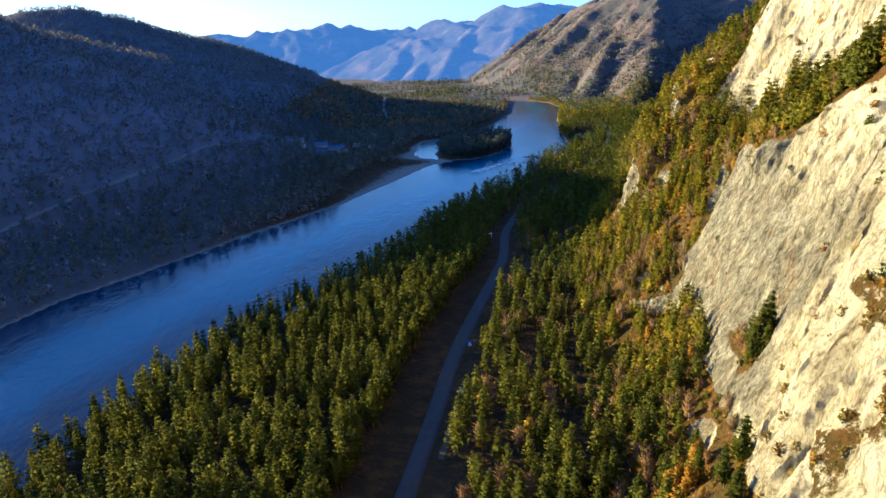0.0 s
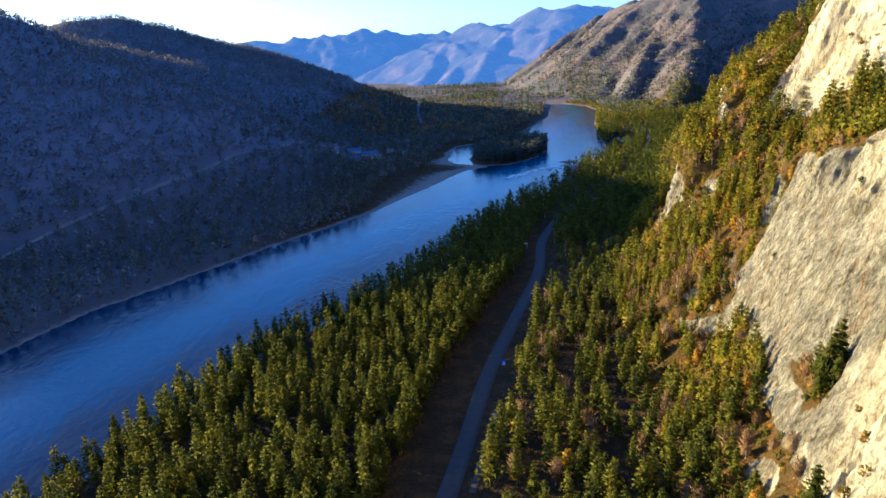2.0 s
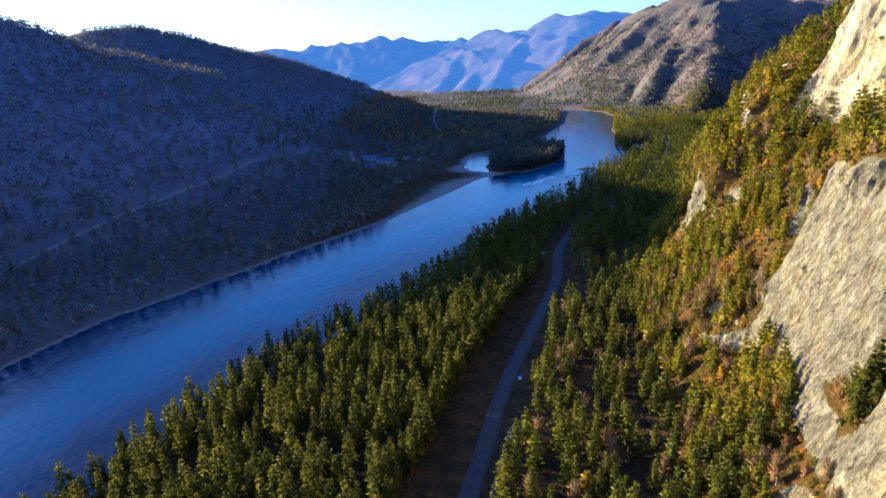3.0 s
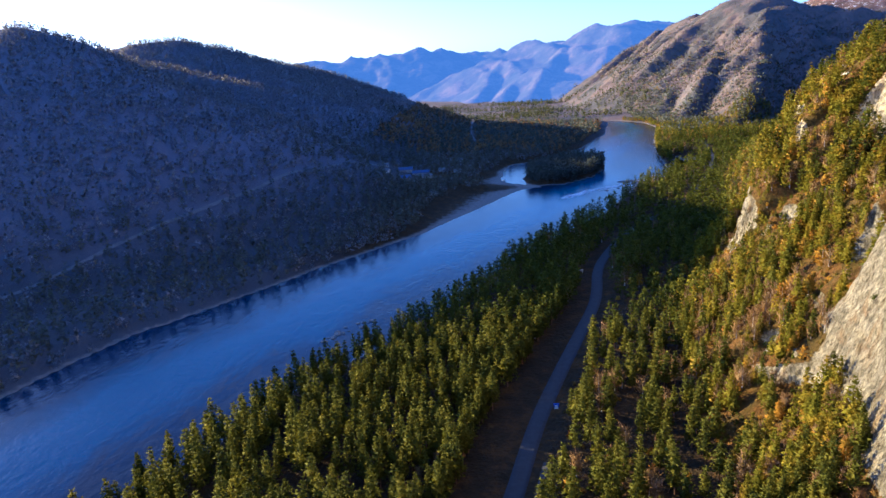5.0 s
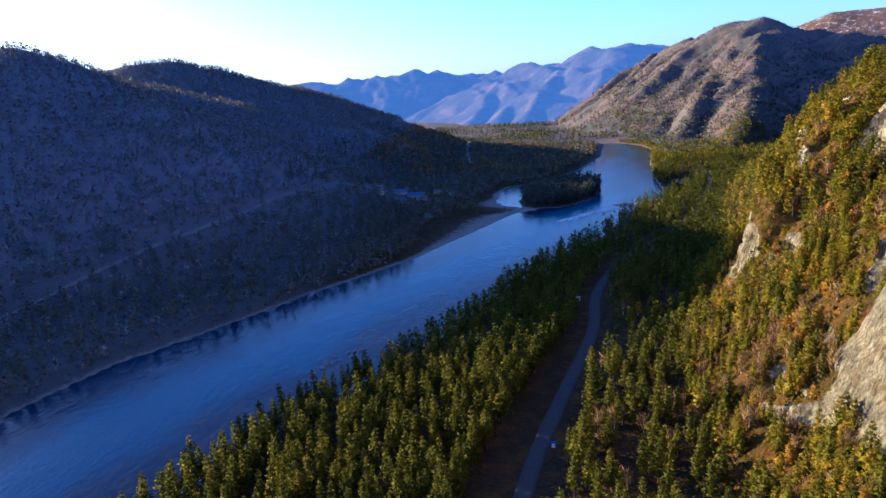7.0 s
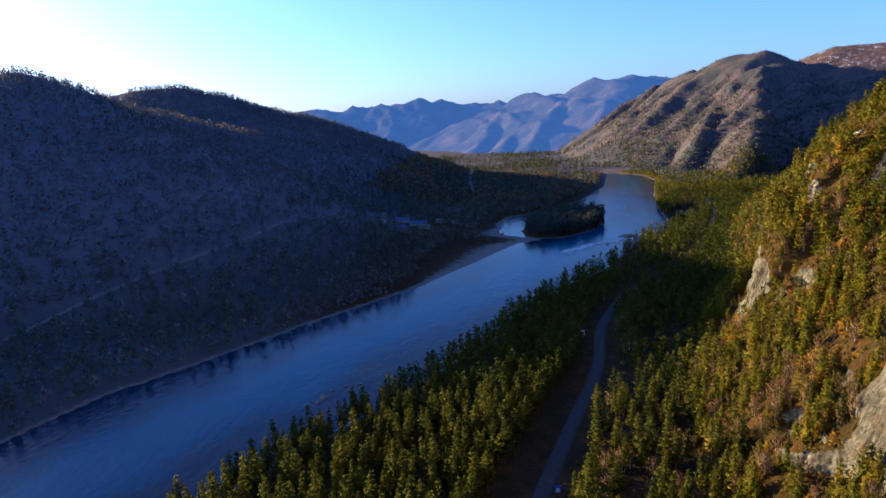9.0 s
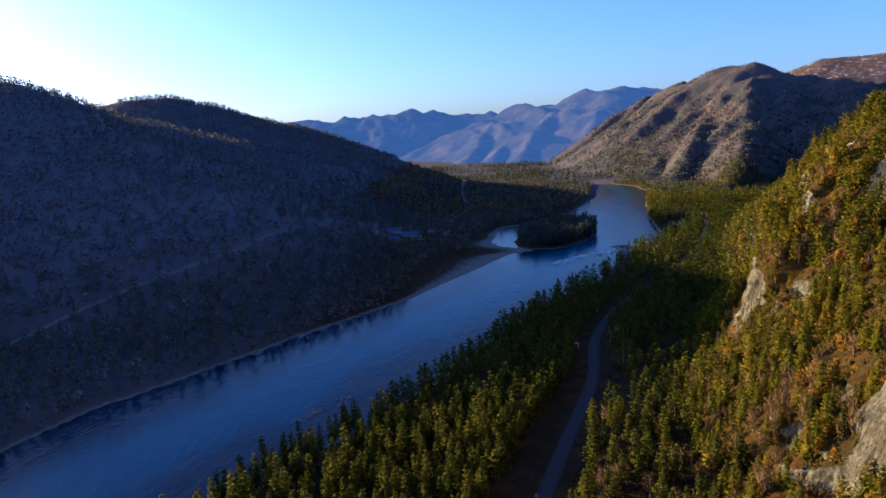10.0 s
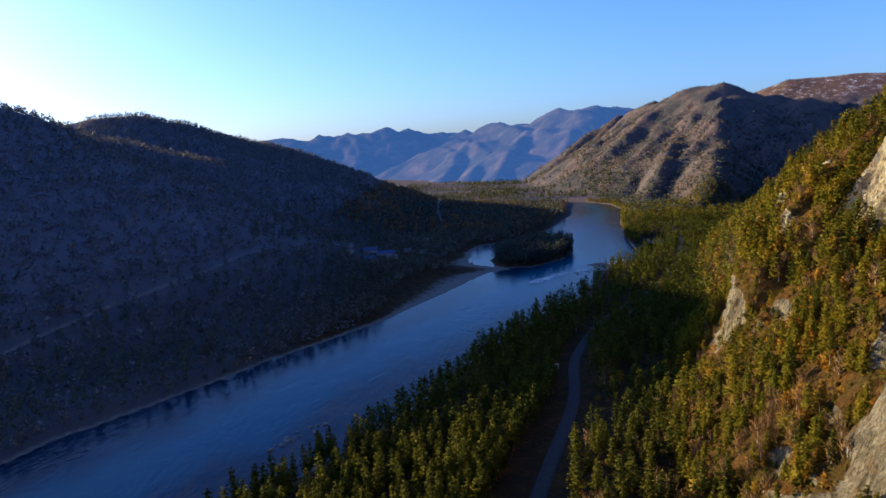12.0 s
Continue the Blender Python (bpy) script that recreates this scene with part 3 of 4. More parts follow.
# ---------------------------------------------------------------- the large structure
def build_ground():
    az = np.radians(np.concatenate([np.arange(-180, -60, 2.0), np.arange(-60, -42, 0.6), np.arange(-42, 42, 0.25), np.arange(42, 60, 0.6), np.arange(60, 180, 2.0)]))
    far = np.concatenate([np.linspace(0, 54, 10), 60 * np.exp(np.linspace(0, math.log(1500 / 60), 250)), np.arange(1509, 2760, 10.0), np.linspace(2800, 4650, 30)])
    r, a = np.meshgrid(far, az, indexing="ij")
    x, y = r * np.sin(a), r * np.cos(a) + 20
    z = ground_z(x, y)
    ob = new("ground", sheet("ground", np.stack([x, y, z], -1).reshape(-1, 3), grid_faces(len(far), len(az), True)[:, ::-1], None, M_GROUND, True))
    tagged(ob, "valley floor and wooded mountain slopes of brown litter and stone, haze tinted afar", "ground", kind="structure")


def skin_points(ys, zs):
    x = slope_table(ys, np.asarray(zs))
    y, z = np.meshgrid(ys, zs, indexing="ij")
    r = rockiness(y, z)
    wy, wz = y + 5 * fbm(y / 19, z / 19, 3, 61), z + 5 * fbm(y / 17, z / 17, 3, 62)
    big = 7.0 * fbm(wy / 30, wz / 50, 4, 51) + 4.6 * (ridged(wy / 15, wz / 40, 3, 53) - 0.6)
    crack = -2.8 * step(0.10, 0.0, np.abs(vnoise(wy / 13, wz / 55, 63) - 0.5)) - 2.0 * step(0.10, 0.0, np.abs(vnoise(wy / 6, wz / 26, 64) - 0.5))
    shelf = (wz / 7.5 + 1.3 * fbm(y / 28, z / 28, 2, 65)) % 1.0
    shelf = 1.3 * (shelf - 0.5) * step(0.42, 0.62, vnoise(wy / 21, wz / 15, 66))
    fine = 0.8 * fbm(y / 2.6, z / 7.0, 3, 55) + 1.3 * (ridged((wy + 0.35 * wz) / 6, wz / 18, 3, 57) - 0.6)
    jy, jz = wy + 1.6 * fbm(y / 5, z / 5, 2, 67), wz + 1.6 * fbm(y / 5, z / 6, 2, 68)
    block = 1.1 * (hashed(np.floor((jy + 0.25 * jz) / 4.6), np.floor(jz / 21), 71) - 0.5) + 0.6 * (hashed(np.floor(jy / 1.9), np.floor((jz - 0.2 * jy) / 7.5), 72) - 0.5)
    fine = fine + block + 2.4 * (ridged((wy + 0.1 * wz) / 5.5, wz / 48, 3, 76) - 0.6) + 1.2 * (ridged(wy / 2.2, wz / 17, 2, 77) - 0.6)
    soft = 1.8 * fbm(y / 14, z / 11, 4, 59)
    plane = step(150, 168, y + 4 * fbm(y / 9, z / 9, 2, 73)) * step(104, 92, z) * step(290, 275, y)
    flute = 0.9 * (ridged((y + 0.55 * z) / 3.2, (z - 0.55 * y) / 16, 3, 74) - 0.6) + 0.5 * fbm((y + 0.55 * z) / 1.7, (z - 0.55 * y) / 6, 2, 75)
    ease = step(10, 22, z)
    face = (big - crack + shelf + fine) * (1 - 0.72 * plane) + plane * flute
    x = x + ease * (r * face + (1 - r) * soft) - 2.0 + 14 * step(535, 575, y) + 14 * step(-115, -150, y) + 10 * step(225, 258, z)
    return x, y, z, r


def build_side():
    ys = np.concatenate([np.arange(-150, 100, 6.0), np.arange(100, 300, 0.72), np.arange(300, 430, 1.1), np.arange(430, 580, 1.7)])
    zs = np.concatenate([np.arange(4, 12, 2.0), np.arange(12, 130, 0.78), np.arange(130, 190, 1.4), np.arange(190, 262, 3.0)])
    x, y, z, rock = skin_points(ys, zs)
    v = np.stack([x, y, z], -1).reshape(-1, 3)
    lie = np.gradient(x, axis=1) / np.gradient(zs)[None]
    lie = (lie + np.roll(lie, 1, 0) + np.roll(lie, -1, 0) + np.roll(lie, 1, 1) + np.roll(lie, -1, 1)) / 5
    soil = np.clip(np.maximum(1 - 1.35 * rock, 0.44 * step(0.8, 1.6, lie)), 0, 1)
    me = sheet("rock_side", v, grid_faces(len(ys), len(zs)), None, M_SIDE, False)
    me.attributes.new("soil", "FLOAT", "POINT").data.foreach_set("value", soil.astype(np.float32).ravel())
    ob = new("rock_side", me)
    tagged(ob, "steep sunlit valley side of pale limestone cliffs and grassy ledges", "cliff", kind="structure")


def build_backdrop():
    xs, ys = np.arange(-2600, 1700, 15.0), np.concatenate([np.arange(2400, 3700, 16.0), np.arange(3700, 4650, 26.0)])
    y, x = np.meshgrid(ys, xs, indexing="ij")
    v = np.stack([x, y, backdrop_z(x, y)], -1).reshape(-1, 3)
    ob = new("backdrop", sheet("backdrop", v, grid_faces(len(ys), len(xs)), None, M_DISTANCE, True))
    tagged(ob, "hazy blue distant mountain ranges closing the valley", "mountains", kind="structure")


def build_water():
    ys = np.arange(-900, 1850, 12.0)
    u = np.linspace(0, 1, 40)
    a, b = left_bank(ys) - 30, right_bank(ys) + 30 + 60 * step(120, 80, np.abs(ys - 1025))
    a = np.minimum(a, np.minimum(np.roll(a, 3), np.roll(a, -3)))
    x = a[:, None] * (1 - u) + b[:, None] * u
    v = np.stack([x, np.repeat(ys[:, None], 40, 1), np.zeros_like(x)], -1).reshape(-1, 3)
    me = sheet("water", v, grid_faces(len(ys), 40)[:, ::-1], None, M_WATER, True)
    across = (x - left_bank(ys)[:, None]) / (right_bank(ys) - left_bank(ys))[:, None]
    me.attributes.new("across", "FLOAT", "POINT").data.foreach_set("value", across.astype(np.float32).ravel())
    ob = new("water", me)
    tagged(ob, "wide smooth blue river reflecting the sky and slope", "river", kind="structure")


def build_road():
    ys = np.arange(-300, 1200, 3.0)
    cx = road_x(ys)
    cx = np.convolve(np.pad(cx, 6, "edge"), np.ones(13) / 13, "valid")
    off = np.array([-3.6, -3.45, -1.7, 0, 1.7, 3.45, 3.6])
    lift = np.array([-0.3, 0.10, 0.14, 0.17, 0.14, 0.10, -0.3])
    dx = np.gradient(cx, ys)
    nx, ny = 1 / np.hypot(1, dx), -dx / np.hypot(1, dx)
    x, y = cx[:, None] + nx[:, None] * off, ys[:, None] + ny[:, None] * off
    v = np.stack([x, y, 6.0 + lift + 0 * x], -1).reshape(-1, 3)
    ob = new("road", sheet("road", v, grid_faces(len(ys), 7)[:, ::-1], None, M_ROAD, True))
    tagged(ob, "narrow grey asphalt road running through the pine wood", "road", kind="structure")


build_ground()
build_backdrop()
build_side()
build_water()
build_road()


# ---------------------------------------------------------------- trees
def tuft_tris(rng, centre, out, size, n, thin=0.5, wild=0.6):
    """n small leaf-like triangles round a point, spraying outwards."""
    d = rng.normal(size=(n, 3)) * wild + out
    d /= np.linalg.norm(d, axis=1)[:, None] + 1e-6
    side = np.cross(d, rng.normal(size=(n, 3)))
    side /= np.linalg.norm(side, axis=1)[:, None] + 1e-6
    root = centre + rng.normal(size=(n, 3)) * size * np.array([0.36, 0.36, 0.24])
    length = size * rng.uniform(0.7, 1.4, (n, 1))
    return np.stack([root - side * length * thin, root + side * length * thin, root + d * length], 1)


def crown_tris(rng, height, radius, low, clumps, each, size, shape="pine"):
    """A crown of separate clumps set along boughs, with an uneven outline and gaps."""
    tris = []
    turn = rng.uniform(0, 6.28)
    lean = rng.normal(size=2) * 0.02 * height
    lump = rng.uniform(0.70, 1.15, 7)
    blunt = rng.uniform(0.62, 0.95)
    tiers = rng.integers(6, 9)
    for i in range(clumps):
        u = ((i + 0.5) / clumps) ** 1.15
        if shape == "pine":
            u = min(0.995, 0.5 * u + 0.5 * math.floor(u * tiers + 0.5 * rng.uniform()) / tiers)
        h = low + (height - low) * u
        if shape == "pine":
            env = radius * (1 - u ** 1.12) ** blunt * min(1.0, 0.66 + 2.4 * u) + 0.04 * radius
        elif shape == "round":
            env = radius * math.sqrt(max(0.02, 1 - (2 * u - 0.9) ** 2 / 1.3))
        else:
            env = radius * (0.35 + 0.8 * u)
        turn += 2.4 + rng.uniform(-0.35, 0.35)
        env *= lump[int((turn % 6.283) / 6.284 * 7)] * rng.uniform(0.78, 1.08)
        core = shape == "pine" and i % 4 == 0
        rad = env * (0.12 if core else 0.40 if i % 5 == 0 else rng.uniform(0.70, 0.98))
        c = np.array([math.cos(turn) * rad + lean[0] * u, math.sin(turn) * rad + lean[1] * u, h - 0.12 * rad])
        rise = {"pine": 0.35, "round": 0.8, "bare": 1.5}[shape]
        out = np.array([math.cos(turn) * 0.8, math.sin(turn) * 0.8, rise]) * 0.9
        tris.append(tuft_tris(rng, c, out, size * (1.15 - 0.35 * u) if not core else max(0.8 * size, 0.46 * env), each, {"bare": 0.055, "pine": 0.55 if core else 0.30, "round": 0.36}[shape], {"bare": 0.45, "pine": 0.55, "round": 0.6}[shape]))
    t = np.concatenate(tris)
    v = t.reshape(-1, 3)
    mid = np.repeat(t.mean(1), 3, 0)
    out = mid - np.array([0, 0, low + 0.15 * (height - low)]) - np.array([0, 0, 0.55]) * (mid[:, 2:3] - low)
    out[:, 2] += 0.10 * radius
    out /= np.linalg.norm(out, axis=1)[:, None] + 1e-6
    out += (0.38 if shape == "pine" else 0.3) * np.repeat(rng.normal(size=(len(t), 3)), 3, 0)
    out /= np.linalg.norm(out, axis=1)[:, None] + 1e-6
    wrong = (np.cross(t[:, 1] - t[:, 0], t[:, 2] - t[:, 0]) * out[::3]).sum(1) < 0
    t[wrong] = t[wrong][:, ::-1]
    v = t.reshape(-1, 3)
    return v, np.arange(len(v)).reshape(-1, 3), out


def trunk_mesh(height, radius, sides=7, rings=5, seed=0, top=0.15):
    rng = np.random.default_rng(seed)
    hs = np.linspace(-0.6, height, rings)
    bend = np.cumsum(rng.normal(size=(rings, 2)) * 0.05, 0)
    a = np.arange(sides) * 2 * math.pi / sides
    rad = radius * (1 - (1 - top) * np.clip(hs / height, 0, 1)) * (1 + 0.5 * (hs < 0))
    v = np.stack([bend[:, :1] + rad[:, None] * np.cos(a), bend[:, 1:] + rad[:, None] * np.sin(a), np.repeat(hs[:, None], sides, 1)], -1)
    return v.reshape(-1, 3), grid_faces(rings, sides, True), None


def strewn(templates, spots, name, mat, label, category, smooth=False):
    """One mesh of many plants: spots are rows of x, y, z, size, turn."""
    rng = np.random.default_rng(len(spots))
    pick = rng.integers(0, len(templates), len(spots))
    vs, fs, ns, base = [], [], [], 0
    for k, (tv, tf, tn) in enumerate(templates):
        s = spots[pick == k]
        if not len(s):
            continue
        c, sn = np.cos(s[:, 4])[:, None], np.sin(s[:, 4])[:, None]
        wide = (s[:, 3] * (0.85 + 0.3 * ((s[:, 4] * 7.1) % 1)))[:, None]
        x, y, z = tv[:, 0] * wide, tv[:, 1] * wide, tv[:, 2] * s[:, 3:4]
        v = np.stack([x * c - y * sn + s[:, :1], x * sn + y * c + s[:, 1:2], z + s[:, 2:3]], -1)
        f = tf[None] + (np.arange(len(s)) * len(tv))[:, None, None] + base
        base += v.shape[0] * v.shape[1]
        if tn is not None:
            ns.append(np.stack([tn[:, 0] * c - tn[:, 1] * sn, tn[:, 0] * sn + tn[:, 1] * c, np.repeat(tn[None, :, 2], len(s), 0)], -1).reshape(-1, 3))
        vs.append(v.reshape(-1, 3))
        fs.append(f.reshape(-1, tf.shape[1]))
    ob = new(name, sheet(name, np.concatenate(vs), np.concatenate(fs), np.concatenate(ns) if ns else None, mat, smooth))
    return tagged(ob, label, category, kind="stuff")


def crowns(clumps, each, size, count, seed, low=0.36, radius=2.1, shape="pine", height=18.0):
    return [crown_tris(np.random.default_rng(seed + i), height * (0.94 + 0.03 * i), radius * (0.85 + 0.08 * i), height * (low + 0.04 * (i % 3)), clumps, each, size, shape) for i in range(count)]


def scatter(x0, x1, y0, y1, gap, seed):
    rng = np.random.default_rng(seed)
    gx, gy = np.meshgrid(np.arange(x0, x1, gap), np.arange(y0, y1, gap))
    x = (gx + rng.uniform(-0.5, 0.5, gx.shape) * gap).ravel()
    y = (gy + rng.uniform(-0.5, 0.5, gy.shape) * gap).ravel()
    return x, y, rng


def spots_of(x, y, z, rng, lo=0.72, hi=1.12):
    return np.stack([x, y, z - 0.3, rng.uniform(lo, hi, len(x)), rng.uniform(0, 6.28, len(x))], 1)


def planted(name, parts, spots, label, category, group):
    """Single plants: models of named parts (name, mesh), each set out at its spots by turns."""
    models = []
    for j, s in enumerate(spots):
        m = pose(s[0], s[1], s[2], 0, 0, math.degrees(s[4])) @ Matrix.Diagonal((s[3], s[3], s[3], 1))
        if j < len(parts):
            root = tagged(new(name), label, category, group)
            for part_name, me in parts[j]:
                new(part_name, me).parent = root
            models.append(root)
        else:
            root = copy_thing(models[j % len(parts)], Matrix())
        root.matrix_basis = m


# woods on the floor of the near bank, both sides of the road
x, y, rng = scatter(-200, 480, 40, 1250, 6.5, 1)
rd = x - road_x(y)
edge_l = line(y, (100, 21), (300, 20), (400, 15), (480, 9), (600, 6), (700, 3.5))
edge_r = line(y, (100, 12), (300, 13), (400, 12), (480, 8), (600, 6), (700, 3.5))
keep = (x - right_bank(y) > line(y, (740, -1.5), (830, 8), (930, 8), (1100, 3)) + 3.0 * fbm(x / 20, y / 20, 2, 70)) & ((rd < -edge_l + 3 * fbm(x / 9, y / 9, 2, 72)) | (rd > edge_r + 3 * fbm(x / 9, y / 9, 2, 73))) & (x < foot_x(y) + 3)
beyond = (rd > 0) & (y < 480)
keep &= rng.uniform(size=len(x)) < np.where(beyond, np.where(fbm(x / 22, y / 22, 2, 71) > -0.18, 0.80, 0.36) * line(x - foot_x(y), (-40, 1), (-8, 0.75)), np.where(fbm(x / 16, y / 16, 2, 74) > -0.30, 0.92, 0.5))
keep &= ground_z(x, y) > 0.25
keep &= np.hypot(x - 36, y - 480) > 9
keep &= (y < 640) | (rng.uniform(size=len(x)) < np.where(fbm(x / 38, y / 38, 2, 76) > -0.12, 0.72, 0.32))
ey = rng.uniform(90, 470, 420)
ex = road_x(ey) - line(ey, (100, 23), (300, 22), (400, 17), (480, 11)) - 24 * rng.uniform(size=420) ** 1.6
x, y = np.concatenate([x[keep], ex]), np.concatenate([y[keep], ey])
beyond = np.concatenate([beyond[keep], np.zeros(420, bool)])
floor_spots = spots_of(x, y, ground_z(x, y), rng, 0.78, 1.06)
floor_spots[:, 3] *= line(x - right_bank(y), (0, 1.05), (25, 1.0))
floor_spots[-420:, 3] *= 0.72
roll = rng.uniform(size=len(x)) + 0.18 * fbm(x / 30, y / 30, 2, 75)
leafless = roll < np.where(beyond, 0.20, 0.03)
golden = ~leafless & (roll < np.where(beyond, 0.245, 0.034))
pines = ~(leafless | golden)

# woods on the near rock side, wherever it is not bare
rng2 = np.random.default_rng(2)
n = 13500
sy, sz = rng2.uniform(60, 570, n), 9 + 225 * rng2.uniform(size=n) ** 1.1
ly = rng2.uniform(135, 287, 430)
sy = np.concatenate([sy, ly, rng2.uniform(174, 198, 44), rng2.uniform(145, 175, 30)])
sz = np.concatenate([sz, ledge_z(ly) + rng2.uniform(-14, 7, 430), rng2.uniform(51, 63, 44), rng2.uniform(13, 30, 30)])
n = len(sy)
SX, _, _, SR = skin_points(np.arange(50, 580, 2.0), np.arange(4, 262, 2.0))
iy, iz = np.rint((sy - 50) / 2).astype(int), np.rint((sz - 4) / 2).astype(int)
sx, sr = SX[iy, iz], SR[iy, iz]
dense = line(sy, (60, 0.08), (155, 0.14), (200, 0.55), (230, 0.58), (290, 0.46), (340, 0.60), (400, 0.95), (480, 1.0))
cliff_part = (sy < 250) & (np.abs(sz - ledge_z(sy)) > 14) & (sz > line(sy, (105, 56), (144, 43), (188, 38), (222, 41), (255, 47)))
ok = (sr < 0.30) & ((rng2.uniform(size=n) < np.where(cliff_part, 0.16, 1.0) * dense * np.where(fbm(sy / 26, sz / 20, 2, 77) > -0.08, 1, 0.35)) | (np.arange(n) >= 13500))
side_spots = spots_of(sx[ok] + 0.8, sy[ok], sz[ok] - 0.5, rng2, 0.45, 0.95)
side_spots[:, 3] *= np.where(cliff_part[ok] & (np.arange(n)[ok] < 13500), 0.55, 1.0) * np.where(np.hypot((sy[ok] - 425) / 50, (sz[ok] - 45) / 30) < 1, 0.55, 1.0)
roll2 = rng2.uniform(size=ok.sum()) + 0.22 * fbm(sy[ok] / 35, sz[ok] / 25, 2, 78)
scree = np.hypot((sy[ok] - 302) / 24, (sz[ok] - 36) / 26) < 1
roll2 -= 0.35 * scree
roll2[np.arange(n)[ok] >= 13500 + 430 + 44] = 0.33
warm = line(sy[ok], (230, 0.30), (330, 0.30), (380, 0.18))
side_bare, side_gold = roll2 < warm, (roll2 >= warm) & (roll2 < warm + 0.07)
side_pine = ~(side_bare | side_gold)
side_larch = side_pine & (rng2.uniform(size=len(roll2)) + 0.25 * fbm(sy[ok] / 40, sz[ok] / 30, 2, 79) < 0.76) & (side_spots[:, 1] > 215)
side_pine &= ~side_larch

PINE_NEAR = crowns(300, 6, 0.64, 8, 100, 0.22, 3.7)
PINE_MID = crowns(108, 5, 0.88, 7, 200, 0.20, 3.65)
PINE_BACK = crowns(34, 4, 1.4, 6, 250, 0.20, 3.4)
PINE_FAR = crowns(24, 3, 1.9, 5, 300, 0.18, 3.0)
PINE_TINY = crowns(9, 2, 4.2, 4, 400, 0.1, 2.7)
ROUND_NEAR = crowns(80, 8, 0.85, 4, 520, 0.25, 2.3, "round", 11.0)
ROUND_MID = crowns(34, 6, 1.25, 4, 500, 0.25, 2.3, "round", 11.0)
BARE_NEAR = crowns(50, 10, 2.0, 4, 620, 0.22, 1.5, "bare", 11.0)
BARE_MID = crowns(18, 7, 2.6, 4, 600, 0.22, 1.6, "bare", 11.0)
TRUNK_THIN = [trunk_mesh(13.0, 0.20, 5, 3, s) for s in range(3)]
TRUNK_BIRCH = [trunk_mesh(9.5, 0.21, 5, 3, s + 5) for s in range(3)]

allpine = np.concatenate([floor_spots[pines], side_spots[side_pine]])
first = np.argsort(np.where(allpine[:, 0] > -150, allpine[:, 1] - 0.15 * np.maximum(allpine[:, 0], 0), 1e6) + 1e6 * (allpine[:, 1] < 112))[:300]
rest = np.setdiff1d(np.arange(len(allpine)), first)
mid, away = rest[allpine[rest, 1] < 540], rest[allpine[rest, 1] >= 540]
gold_all = np.concatenate([floor_spots[golden], side_spots[side_gold]])
bare_all = np.concatenate([floor_spots[leafless], side_spots[side_bare]])
gold_all, bare_all = gold_all[np.argsort(gold_all[:, 1])], bare_all[np.argsort(bare_all[:, 1])]
gold_n, bare_n = int((gold_all[:, 1] < 300).sum()), int((bare_all[:, 1] < 260).sum())

planted("pine_tree", [[("trunk", sheet("trunk", *trunk_mesh(16.5, 0.27, 7, 6, i), M_BARK, True)), ("crown", sheet("crown", *PINE_NEAR[i], M_PINE))] for i in range(8)],
        allpine[first], "tall green Scots pine with a bare reddish trunk", "tree", "pines of the near wood")
planted("autumn_tree", [[("trunk", sheet("trunk", *trunk_mesh(8.5, 0.17, 6, 5, i), M_BIRCH, True)), ("crown", sheet("crown", *ROUND_NEAR[i], M_AUTUMN))] for i in range(4)],
        gold_all[:gold_n], "orange yellow autumn birch with a pale trunk", "tree", "autumn trees under the cliff")
planted("bare_birch", [[("trunk", sheet("trunk", *trunk_mesh(9.5, 0.16, 6, 5, i + 9), M_BIRCH, True)), ("crown", sheet("crown", *BARE_NEAR[i], M_BARE))] for i in range(4)],
        bare_all[:bare_n], "leafless birch with pale trunk and brown twigs", "tree", "bare birches under the cliff")
strewn(PINE_BACK, allpine[mid][allpine[mid, 1] >= 370], "pine_wood_beyond", M_PINE, "dense green pine wood further along the valley", "trees")
strewn(PINE_MID, allpine[mid][allpine[mid, 1] < 370], "pine_wood", M_PINE, "dense green pine wood along the river and slope", "trees")
strewn(TRUNK_THIN, allpine[mid][(allpine[mid, 1] < 400) & (np.abs(allpine[mid, 0] - road_x(allpine[mid, 1])) < 75)], "pine_trunks", M_BARK, "reddish bare pine trunks of the dense wood", "tree trunks", True)
strewn(PINE_FAR, allpine[away], "far_pine_wood", M_PINE, "dense pine wood on the flat river bend", "trees")
strewn(PINE_MID, side_spots[side_larch & (side_spots[:, 1] < 370)], "larch_wood", M_SUNLARCH, "yellowing larches on the sunlit slope", "trees")
strewn(PINE_BACK, side_spots[side_larch & (side_spots[:, 1] >= 370)], "larch_wood_beyond", M_SUNLARCH, "yellowing larches further along the sunlit slope", "trees")
strewn(ROUND_MID, gold_all[gold_n:], "autumn_wood", M_AUTUMN, "orange and yellow autumn trees among the pines", "trees")
strewn(BARE_MID, bare_all[bare_n:], "bare_birch_wood", M_BARE, "leafless brown birch tops among the pines", "trees")
strewn(TRUNK_BIRCH, np.concatenate([gold_all[gold_n:], bare_all[bare_n:]]), "birch_trunks", M_BIRCH, "pale thin birch trunks on the slope", "tree trunks", True)

# shrubs: on ledges of the cliffs, on the dry slope and at the cliffs' foot
n = 7600
by, bz = rng2.uniform(70, 470, n), 9 + 150 * rng2.uniform(size=n)
iy, iz = np.rint((by - 50) / 2).astype(int), np.rint((bz - 4) / 2).astype(int)
br = SR[iy, iz]
flat = np.gradient(SX, axis=1)[iy, iz] > 1.25
ok = np.where(br > 0.4, flat & (rng2.uniform(size=n) < 0.55), rng2.uniform(size=n) < 0.80)
shrubs = spots_of(SX[iy, iz][ok] + 0.3, 50 + 2.0 * iy[ok], 4 + 2.0 * iz[ok], rng2, 0.35, 1.0)
